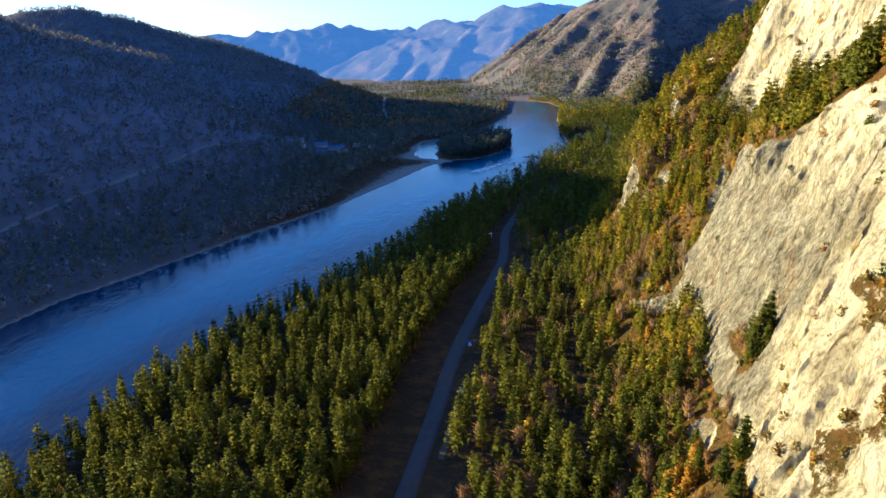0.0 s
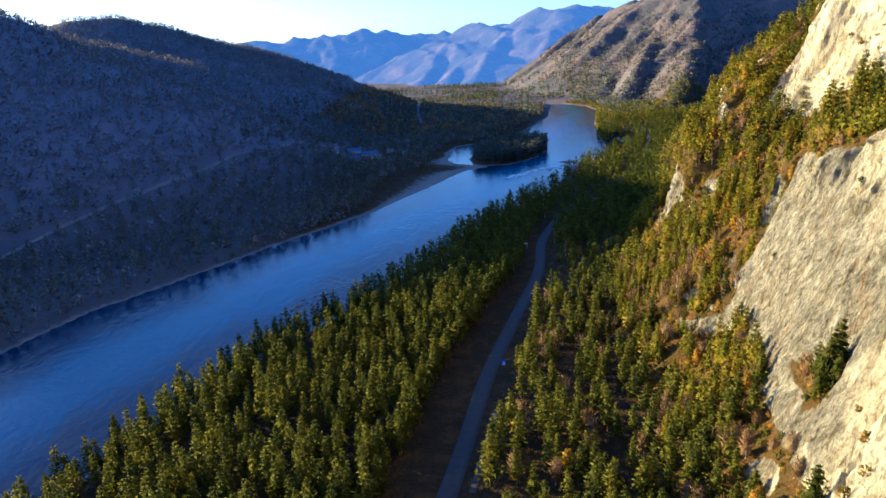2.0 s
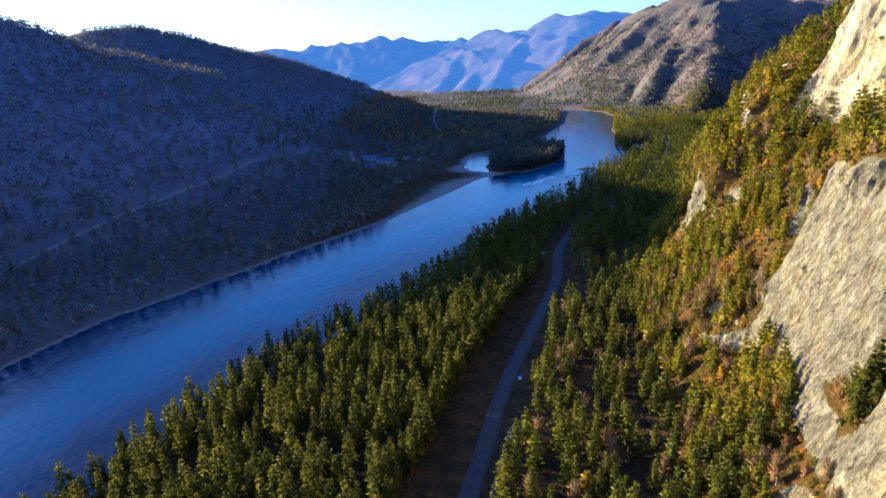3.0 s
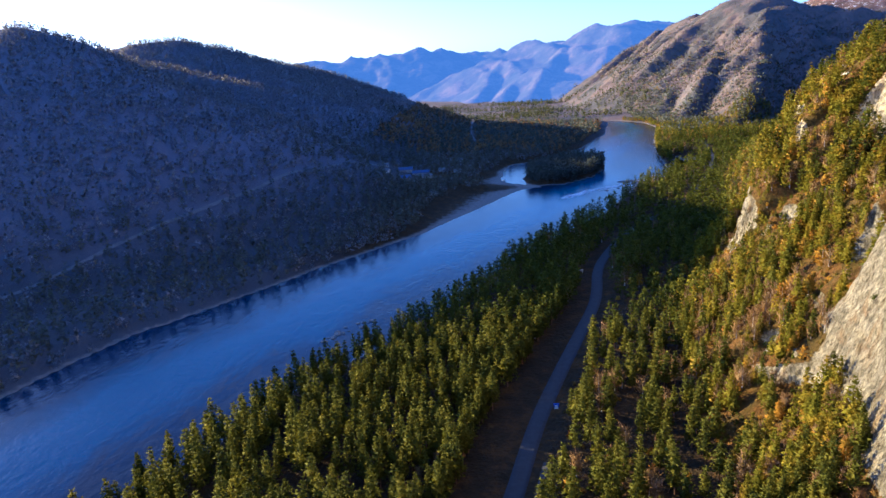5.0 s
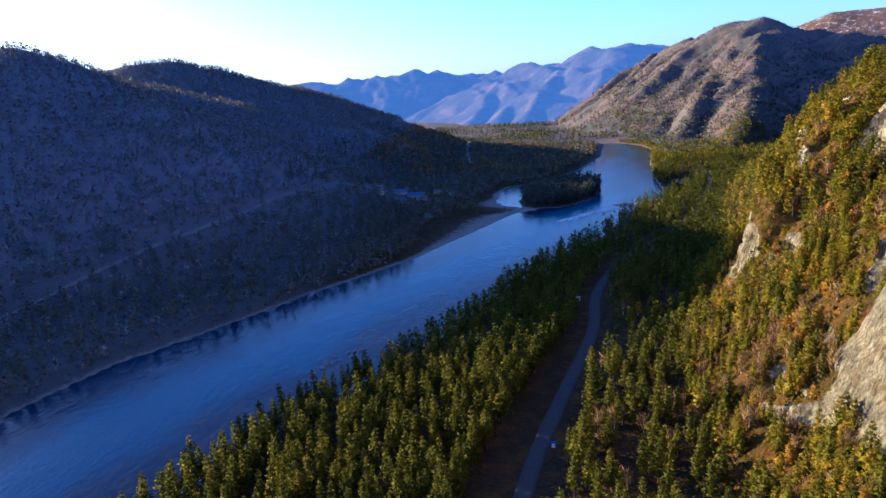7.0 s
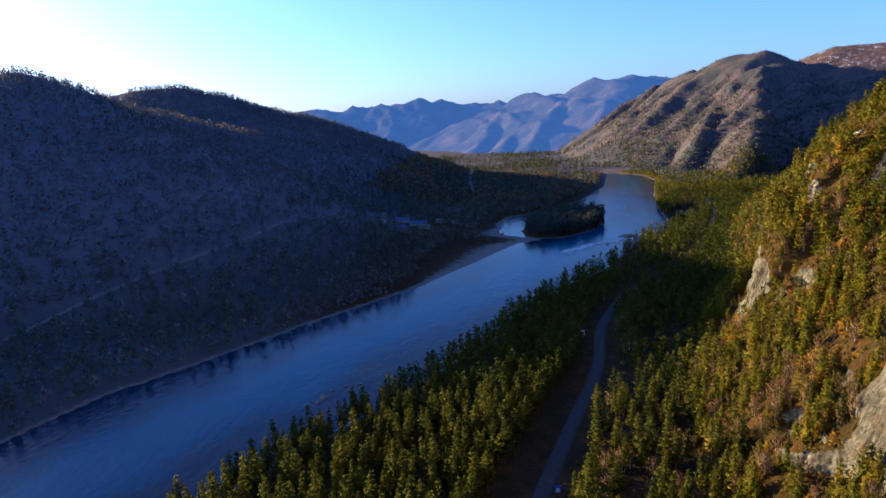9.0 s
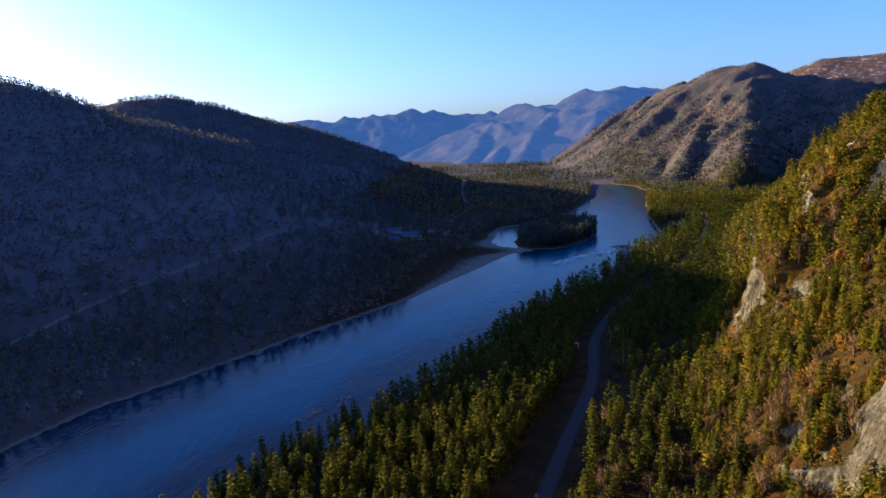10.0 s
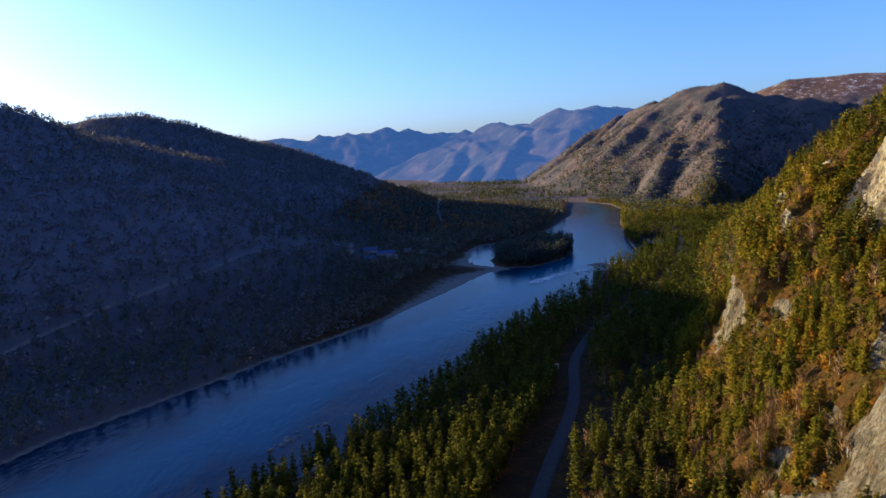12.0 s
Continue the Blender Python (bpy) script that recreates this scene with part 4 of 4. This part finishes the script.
x, y, rng = scatter(10, 110, 110, 470, 5.0, 11)
ok = (x - road_x(y) > 9) & (x < foot_x(y) + 2) & (rng.uniform(size=len(x)) < 0.5)
shrubs = np.concatenate([shrubs, spots_of(x[ok], y[ok], ground_z(x[ok], y[ok]), rng, 0.35, 0.95)])
SHRUB = crowns(10, 5, 0.9, 5, 800, 0.05, 1.2, "round", 2.6)
shrubs = shrubs[np.argsort(shrubs[:, 1])]
start = int((shrubs[:, 1] < 125).sum())
single = np.zeros(len(shrubs), bool)
single[start:start + 160] = True
tint = rng2.uniform(size=len(shrubs))
planted("shrub", [[("leaves", sheet("leaves", *SHRUB[i], (M_SHRUB, M_SHRUB, M_AUTUMN, M_PINE, M_SHRUB)[i]))] for i in range(5)],
        shrubs[single], "low dry autumn shrub clinging to a rock ledge", "shrub", "shrubs on the cliff")
strewn(SHRUB, shrubs[~single & (tint < 0.6)], "dry_shrubs", M_SHRUB, "brown and ochre shrubs on the dry slope", "shrubs")
strewn(SHRUB, shrubs[~single & (tint >= 0.6) & (tint < 0.75)], "orange_shrubs", M_AUTUMN, "orange autumn shrubs on the dry slope", "shrubs")
strewn(SHRUB, shrubs[~single & (tint >= 0.75)], "green_shrubs", M_PINE, "low green shrubs and young pines on the slope", "shrubs")

# woods of the shaded far bank, the island and the flats
TRACK = [(-420, 330), (-358, 446), (-337, 497), (-305, 569), (-270, 650), (-235, 780), (-205, 900), (-192, 1007), (-157, 1054), (-112, 1137), (-95, 1300), (-120, 1500), (-140, 1800)]


def off_track(x, y):
    best = np.full(np.shape(x), 1e6)
    for (ax, ay), (bx, by) in zip(TRACK, TRACK[1:]):
        t = np.clip(((x - ax) * (bx - ax) + (y - ay) * (by - ay)) / ((bx - ax) ** 2 + (by - ay) ** 2), 0, 1)
        best = np.minimum(best, np.hypot(x - ax - t * (bx - ax), y - ay - t * (by - ay)))
    return best


x, y, rng = scatter(-1150, 260, 150, 2000, 7.2, 5)
ix, iy, _ = scatter(-20, 135, 850, 1080, 5.2, 15)
x, y = np.concatenate([x, ix]), np.concatenate([y, iy])
added = np.arange(len(x)) >= len(x) - len(ix)
dl = left_bank(y) - x
isl = np.hypot(((x - 55) * 0.93 - (y - 967) * 0.36) / 45, ((x - 55) * 0.36 + (y - 967) * 0.93) / 102) < 1
keep = (dl > line(y, (500, 0.5), (640, 8), (700, 38), (800, 66), (890, 72), (960, 20), (1100, 12))) | isl
keep &= (np.degrees(np.arctan2(x, y)) > -44) & (rng.uniform(size=len(x)) < 0.82) & (isl | ~added)
keep &= (off_track(x, y) > 4.5) & ~((np.hypot((x + 150) / 62, (y - 915) / 55) < 1) & (rng.uniform(size=len(x)) < 0.85))
keep &= ~((x < -450) & (ground_z(x + 16, y) - ground_z(x - 16, y) > 4))
keep &= ~((y > 1560) & (x > -300) & (fbm(x / 130, y / 60, 2, 91) > 0.08))
x, y = x[keep], y[keep]
far_spots = spots_of(x, y, ground_z(x, y), rng, 0.45, 0.95)
far_spots[isl[keep], 3] *= 1.15
roll = rng.uniform(size=len(x)) + 0.35 * fbm(x / 120, y / 120, 3, 90)
# dark pines low and pale bare wood high, also imitating haze
conif = (roll > line(far_spots[:, 2], (8, 0.30), (40, 0.62), (90, 1.15))) | isl[keep]
near_far = far_spots[:, 1] < 1150
# leafless wood here gets a lit tan colour, elsewhere the haze-blue one
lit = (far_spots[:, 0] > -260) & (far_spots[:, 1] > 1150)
strewn(crowns(20, 3, 2.2, 5, 315, 0.2, 2.6), far_spots[isl[keep]], "island_pine_wood", M_HAZEPINE, "dark pine wood covering the river island", "trees")
strewn(crowns(12, 3, 2.6, 5, 310, 0.2, 2.7), far_spots[conif & near_far & ~isl[keep]], "shaded_pine_wood", M_HAZEPINE, "dark shaded pine wood on the far bank's slope", "trees")
strewn(PINE_TINY, far_spots[conif & ~near_far], "distant_pine_wood", M_HAZEPINE, "dark distant pine wood on the flats and hills", "trees")
strewn(crowns(7, 3, 3.0, 4, 700, 0.12, 3.3, "round", 11.0), far_spots[~conif & ~lit], "shaded_bare_wood", M_HAZEWOOD, "leafless wood on the shaded slope, coloured haze blue grey", "trees")
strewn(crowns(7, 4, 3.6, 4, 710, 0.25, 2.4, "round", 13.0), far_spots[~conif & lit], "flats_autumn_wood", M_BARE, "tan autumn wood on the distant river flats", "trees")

# woods on the distant flats
x, y, rng = scatter(-750, 380, 1840, 2650, 13.0, 8)
keep = (fbm(x / 150, y / 70, 2, 98) < 0.12) & (rng.uniform(size=len(x)) < 0.85) & ((y > 1990) | (x > -200))
x, y = x[keep], y[keep]
z = np.maximum(ground_z(x, y), np.where(y > 2400, backdrop_z(x, y), -99))
ok = (z > 2) & (z < 60)
flat_spots = spots_of(x[ok], y[ok], z[ok], rng, 0.5, 0.9)
strewn(crowns(4, 3, 5.0, 4, 430, 0.1, 2.6), flat_spots, "flats_pine_wood", M_FLATWOOD, "greenish woods on the distant valley floor", "trees")

# woods on the distant mountains
x, y, rng = scatter(180, 1150, 1350, 2720, 7.4, 6)
keep = (x > right_bank(np.minimum(y, 1700)) + 14) & (np.degrees(np.arctan2(x, y)) < 33) & (rng.uniform(size=len(x)) < 0.85)
keep &= ground_z(x - 8, y + 14) - ground_z(x + 8, y - 14) > -14
x, y = x[keep], y[keep]
hill_spots = spots_of(x, y, ground_z(x, y) - 1.5, rng, 0.45, 0.85)
hill_spots[:, 3] *= line(hill_spots[:, 2], (0, 1.1), (180, 0.8), (240, 0.5))
roll = rng.uniform(size=len(x)) + 0.5 * fbm(x / 90, y / 90, 3, 95)
dark_wood = roll > line(hill_spots[:, 2], (10, 0.18), (60, 0.36), (150, 0.58))
strewn(crowns(2, 3, 6.5, 5, 420, 0.1, 2.0), hill_spots[dark_wood], "mountain_pine_wood", M_HAZEPINE, "dark pines on the distant mountain's slopes", "trees")
strewn(crowns(2, 3, 5.5, 4, 720, 0.2, 2.0, "round", 10.0), hill_spots[~dark_wood], "mountain_bare_wood", M_HILLWOOD, "brown leafless woods on the distant mountain's slopes", "trees")

# woods on the far end of the sunlit side
x, y, rng = scatter(150, 900, 560, 1500, 7.2, 7)
keep = (x > foot_x(y) + 2) & (rng.uniform(size=len(x)) < 0.8) & (x < foot_x(y) + 300)
keep |= (y > 1200) & (x > right_bank(y) + 4) & (rng.uniform(size=len(x)) < 0.6) & (x < 700)
x, y = x[keep], y[keep]
by = rng.uniform(1040, 1740, 420)
bx = right_bank(by) + rng.uniform(0, 9, 420)
x, y = np.concatenate([x, bx]), np.concatenate([y, by])
spur_spots = spots_of(x, y, np.maximum(ground_z(x, y), 0.3), rng, 0.6, 0.95)
spur_spots[-420:, 3] *= 0.75
roll = rng.uniform(size=len(x)) + 0.3 * fbm(x / 60, y / 60, 3, 97)
strewn(crowns(14, 3, 2.6, 5, 340, 0.2, 2.6), spur_spots[roll > 0.82], "spur_larch_wood", M_SUNLARCH, "yellowing larches on a steep spur", "trees")
strewn(crowns(11, 3, 2.8, 5, 330, 0.2, 2.8), spur_spots[(roll > 0.3) & (roll <= 0.82)], "spur_pine_wood", M_PINE, "sunlit pine wood climbing a steep spur", "trees")
strewn(crowns(12, 4, 2.2, 4, 740, 0.2, 2.6, "round", 13.0), spur_spots[roll <= 0.3], "spur_autumn_wood", M_SHRUB, "yellow brown autumn wood on a steep spur", "trees")


# ---------------------------------------------------------------- tracks, rocks and white water
def ribbon(name, pts, width, lift, mat, label, category, flat=None):
    px, py = np.array([p[0] for p in pts], float), np.array([p[1] for p in pts], float)
    t = np.concatenate([[0], np.cumsum(np.hypot(np.diff(px), np.diff(py)))])
    u = np.arange(0, t[-1], 6.0)
    cx, cy = np.interp(u, t, px), np.interp(u, t, py)
    soft = np.ones(9) / 9
    cx, cy = np.convolve(np.pad(cx, 4, "edge"), soft, "valid"), np.convolve(np.pad(cy, 4, "edge"), soft, "valid")
    dx, dy = np.gradient(cx), np.gradient(cy)
    ln = np.hypot(dx, dy)
    off = np.linspace(-0.5, 0.5, 5) * width
    wig = 1 + 0.15 * fbm(u / 20, u * 0 + 3.3, 2, 120)
    x, y = cx[:, None] + (dy / ln)[:, None] * off * wig[:, None], cy[:, None] - (dx / ln)[:, None] * off * wig[:, None]
    z = ground_z(x, y) + lift if flat is None else np.full(x.shape, flat)
    ob = new(name, sheet(name, np.stack([x, y, z], -1).reshape(-1, 3), grid_faces(len(u), 5), None, mat, True))
    return tagged(ob, label, category, kind="structure")


M_DIRT = make_plain("pale_dirt", (0.115, 0.112, 0.115), 0.95, 0.25, 5.0)
M_TRODDEN = make_plain("trodden_earth", (0.034, 0.034, 0.035), 0.95, 0.3, 2.0)
ribbon("gravel_path", [(float(road_x(y)) + 8.0, y) for y in range(196, 264, 6)], 2.2, 0.12, M_TRODDEN, "narrow gravel path beside the asphalt road", "path")
ribbon("dirt_track", TRACK, 3.6, 0.6, M_DIRT, "pale dirt track along the shaded far bank", "track")


def blob(rng, r, squash=0.6):
    bm = bmesh.new()
    bmesh.ops.create_icosphere(bm, subdivisions=2, radius=r)
    for v in bm.verts:
        d = v.co.normalized()
        k = 1 + 0.30 * noise.noise(d * 1.7 + Vector(rng.uniform(-9, 9, 3) * 0 + r)) + 0.14 * noise.noise(d * 4.3)
        v.co = Vector((d.x * r * k, d.y * r * k, d.z * r * k * squash))
    return bm


M_STONE = make_plain("wet_river_stone", (0.10, 0.095, 0.09), 0.6, 0.4, 1.2)
rng = np.random.default_rng(31)
for i in range(34):
    u = rng.uniform()
    cx, cy = (line(u, (0, -120), (0.6, -108), (1, -94)), line(u, (0, 382), (0.6, 402), (1, 418))) if i < 24 else (rng.uniform(60, 150), rng.uniform(815, 880))
    bm = blob(rng, rng.uniform(0.7, 2.2) if i < 24 else rng.uniform(0.8, 2.0), 0.5)
    me = bpy.data.meshes.new("river_rock")
    bm.to_mesh(me)
    bm.free()
    me.materials.append(M_STONE)
    ob = new("river_rock", me)
    ob.matrix_basis = pose(cx + rng.uniform(-3, 3), cy + rng.uniform(-3, 3), -0.1, 0, 0, rng.uniform(0, 360))
    tagged(ob, "dark wet boulder breaking the river's surface", "rock", "rocks in the river")


def make_foam():
    m, nt, b = shader("white_water", 0.6, 0.3)
    nt.links.new(ramp(nt, grain(nt, 1.5, 5, 0.8), (0.3, (0.30, 0.40, 0.48)), (0.55, (0.80, 0.83, 0.85))), b.inputs["Base Color"])
    bump(nt, b, grain(nt, 0.8, 4), 0.8, 0.5)
    return m


M_FOAM = make_foam()
rng = np.random.default_rng(33)
vs, fs = [], []
for i in range(230):
    u = rng.uniform() ** 1.1
    cx = line(u, (0, 40), (0.35, 78), (0.6, 112), (1, 166)) + rng.uniform(-4, 4)
    cy = line(u, (0, 782), (0.35, 822), (0.6, 846), (1, 902)) + rng.uniform(-3, 3) * (1 + 3.5 * rng.uniform() ** 3)
    ln, wd, a = rng.uniform(2, 10), rng.uniform(0.25, 0.8), 0.75 + rng.uniform(-0.25, 0.25)
    k = len(vs) * 6
    ring = [(-1, 0), (-0.4, 0.8), (0.5, 0.9), (1, 0.1), (0.4, -0.9), (-0.5, -0.8)]
    vs.append([(cx + math.sin(a) * p * ln + math.cos(a) * q * wd, cy + math.cos(a) * p * ln - math.sin(a) * q * wd, 0.05 + 0.1 * (i % 5)) for p, q in ring])
    fs += [[k, k + 1, k + 2, k + 3], [k, k + 3, k + 4, k + 5]]
ob = new("white_water", sheet("white_water", np.array(vs).reshape(-1, 3), np.array(fs), None, M_FOAM))
tagged(ob, "short white rapids breaking over a shoal", "rapids", kind="stuff")


# ---------------------------------------------------------------- things by the road and the far village
def box(bm, x0, y0, z0, x1, y1, z1, bevel=0.0):
    made = bmesh.ops.create_cube(bm, size=1.0)
    for v in made["verts"]:
        v.co = Vector(((x0 + x1) / 2 + v.co.x * (x1 - x0), (y0 + y1) / 2 + v.co.y * (y1 - y0), (z0 + z1) / 2 + v.co.z * (z1 - z0)))
    if bevel:
        bmesh.ops.bevel(bm, geom=list({e for v in made["verts"] for e in v.link_edges}), offset=bevel, segments=2, affect="EDGES")
    return bm


def boxed(*a, bevel=0.02):
    return box(bmesh.new(), *a, bevel=bevel)


M_BLUE = make_plain("blue_sign_paint", (0.02, 0.08, 0.55), 0.45, 0.12, 0.8)
M_WHITE = make_plain("white_paint", (0.78, 0.78, 0.76), 0.5, 0.08, 0.8)
M_STEEL = make_plain("grey_steel", (0.35, 0.36, 0.38), 0.45, 0.15, 0.5, 0.7)
M_TIMBER = make_plain("weathered_timber", (0.22, 0.18, 0.14), 0.85, 0.35, 0.7)
M_SLATE = make_plain("grey_roofing", (0.14, 0.145, 0.16), 0.6, 0.2, 1.5)
M_BLUEROOF = make_plain("blue_metal_roof", (0.045, 0.075, 0.17), 0.4, 0.15, 1.5)
M_PALEWALL = make_plain("pale_render", (0.34, 0.33, 0.31), 0.8, 0.12, 1.5)
M_GLASS = make_plain("dark_window", (0.03, 0.035, 0.045), 0.1, 0.1, 1.0)

sign = tagged(new("information_board"), "blue roadside board with a white notice on two posts", "sign")
for px in (-0.85, 0.85):
    part("post", boxed(px - 0.06, -0.06, -0.4, px + 0.06, 0.06, 2.7), M_STEEL, sign, "grey steel post")
part("board", boxed(-1.1, -0.10, 1.25, 1.1, -0.062, 2.75), M_BLUE, sign, "blue painted board")
notice = part("notice", boxed(-0.62, -0.125, 1.32, 0.62, -0.101, 2.05, bevel=0.006), M_WHITE, sign, "white notice")
part("cap", boxed(-1.2, -0.22, 2.78, 1.2, 0.14, 2.86), M_BLUE, sign, "small blue roof")
part("foot_panel", boxed(-0.7, -0.09, 0.35, 0.7, -0.064, 1.1), M_WHITE, sign, "white lower panel")
sign.matrix_basis = pose(11.2, 294.0, 6.0, 0, 0, 8)

gate = tagged(new("gateway"), "pale timber gateway at a clearing's edge", "gate")
for px in (-1.3, 1.3):
    part("post", boxed(px - 0.16, -0.16, -0.4, px + 0.16, 0.16, 3.0), M_WHITE, gate)
part("beam", boxed(-1.75, -0.14, 2.9, 1.75, 0.14, 3.3), M_WHITE, gate)
part("brace", boxed(-1.2, -0.06, 2.45, 1.2, 0.06, 2.6), M_WHITE, gate)
gate.matrix_basis = pose(36.0, 480.0, float(ground_z(36.0, 480.0)), 0, 0, 12)


def house(x, y, turn, w, d, h, roof_mat, wall_mat, label):
    root = tagged(new("house"), label, "house", "village on the far bank")
    wall = bmesh.new()
    box(wall, -w / 2, -d / 2, -0.6, w / 2, d / 2, h)
    ridge = h + 0.32 * d
    for sx in (-1, 1):
        vv = [wall.verts.new((sx * (w / 2 - 0.01), yy, zz)) for yy, zz in ((-d / 2, h), (d / 2, h), (0, ridge))]
        wall.faces.new(vv)
    part("wall", wall, wall_mat, root)
    for sy in (-1, 1):
        slab = bmesh.new()
        e, t = 0.5, 0.16
        low = (sy * (d / 2 + e), h - 0.64 * e)
        pts = [(low[0], low[1]), (0, ridge + 0.02), (0, ridge + t), (low[0], low[1] + t)]
        rings = [[slab.verts.new((sx * (w / 2 + e), py, pz)) for py, pz in pts] for sx in (-1, 1)]
        slab.faces.new(rings[0])
        slab.faces.new(rings[1][::-1])
        for i in range(4):
            slab.faces.new((rings[0][i], rings[1][i], rings[1][(i + 1) % 4], rings[0][(i + 1) % 4]))
        bmesh.ops.recalc_face_normals(slab, faces=slab.faces)
        part("roof", slab, roof_mat, root)
    part("chimney", boxed(w * 0.2 - 0.35, 0.3, h, w * 0.2 + 0.35, 1.0, ridge + 0.9), M_STONE, root)
    for wx in (-w * 0.3, w * 0.3):
        win = part("window", boxed(wx - 0.6, -d / 2 - 0.06, 1.1, wx + 0.6, -d / 2 + 0.05, 2.4), M_WHITE, root, "white framed window")
        part("pane", boxed(wx - 0.48, -d / 2 - 0.085, 1.22, wx + 0.48, -d / 2 - 0.062, 2.28, bevel=0.0), M_GLASS, win)
    part("door", boxed(-0.5, -d / 2 - 0.06, -0.2, 0.5, -d / 2 + 0.05, 2.0), M_TIMBER, root, "plain timber door")
    root.matrix_basis = pose(x, y, float(ground_z(x, y)) + 0.3, 0, 0, turn)


house(-197, 945, 15, 9, 7, 3.2, M_SLATE, M_PALEWALL, "small pale house with a grey roof beside the track")
house(-184, 891, -20, 8, 7, 3.0, M_SLATE, M_PALEWALL, "small pale house with a grey roof among bare trees")
house(-171, 958, 8, 20, 10, 3.6, M_BLUEROOF, M_PALEWALL, "long house under a blue metal roof")
house(-148, 950, 10, 24, 10, 3.6, M_BLUEROOF, M_PALEWALL, "long blue roofed building by the village track")
house(-136, 928, 5, 14, 8, 3.2, M_SLATE, M_PALEWALL, "pale house with a grey metal roof")
house(-156, 875, 25, 13, 10, 3.6, M_BLUEROOF, M_TIMBER, "timber house with a bright blue roof")
house(-109, 798, 30, 9, 7, 3.0, M_SLATE, M_PALEWALL, "small white house near the gravel shore")
house(-122, 985, -12, 9, 7, 3.0, M_SLATE, M_PALEWALL, "small pale house among dark trees")
house(-98, 968, 40, 9, 7, 3.0, M_SLATE, M_PALEWALL, "white walled cottage among dark trees")
house(-62, 1064, 10, 10, 7, 3.0, M_SLATE, M_PALEWALL, "pale cottage near the river flats")
house(-106, 1081, -25, 10, 7, 3.0, M_SLATE, M_PALEWALL, "pale cottage beside the village track")

boat = tagged(new("boat"), "small white boat drawn up on the gravel", "boat")
hull = bmesh.new()
rings = []
for i in range(9):
    t = i / 8
    half = 1.0 * math.sin(math.pi * min(0.5, 0.12 + 0.62 * (1 - t))) if t < 1 else 0.04
    px = -3.2 + 6.4 * t
    rings.append([hull.verts.new((px, half * sy, sz)) for sy, sz in ((-1, 1.0 + 0.3 * t), (-0.75, 0.35), (0, 0.05 + 0.25 * t * t), (0.75, 0.35), (1, 1.0 + 0.3 * t), (0.85, 0.95 + 0.3 * t), (0, 0.4 + 0.3 * t), (-0.85, 0.95 + 0.3 * t))])
for a, b in zip(rings, rings[1:]):
    for i in range(8):
        hull.faces.new((a[i], a[(i + 1) % 8], b[(i + 1) % 8], b[i]))
hull.faces.new(rings[0])
hull.faces.new(rings[-1][::-1])
bmesh.ops.recalc_face_normals(hull, faces=hull.faces)
part("hull", hull, M_WHITE, boat)
for px in (-1.6, 0.4):
    part("thwart", boxed(px - 0.15, -0.85, 0.75, px + 0.15, 0.85, 0.82), M_TIMBER, boat, "plain timber thwart")
boat.matrix_basis = pose(-31, 917, max(0.2, float(ground_z(-31, 917))) + 0.1, 0, 0, 35)
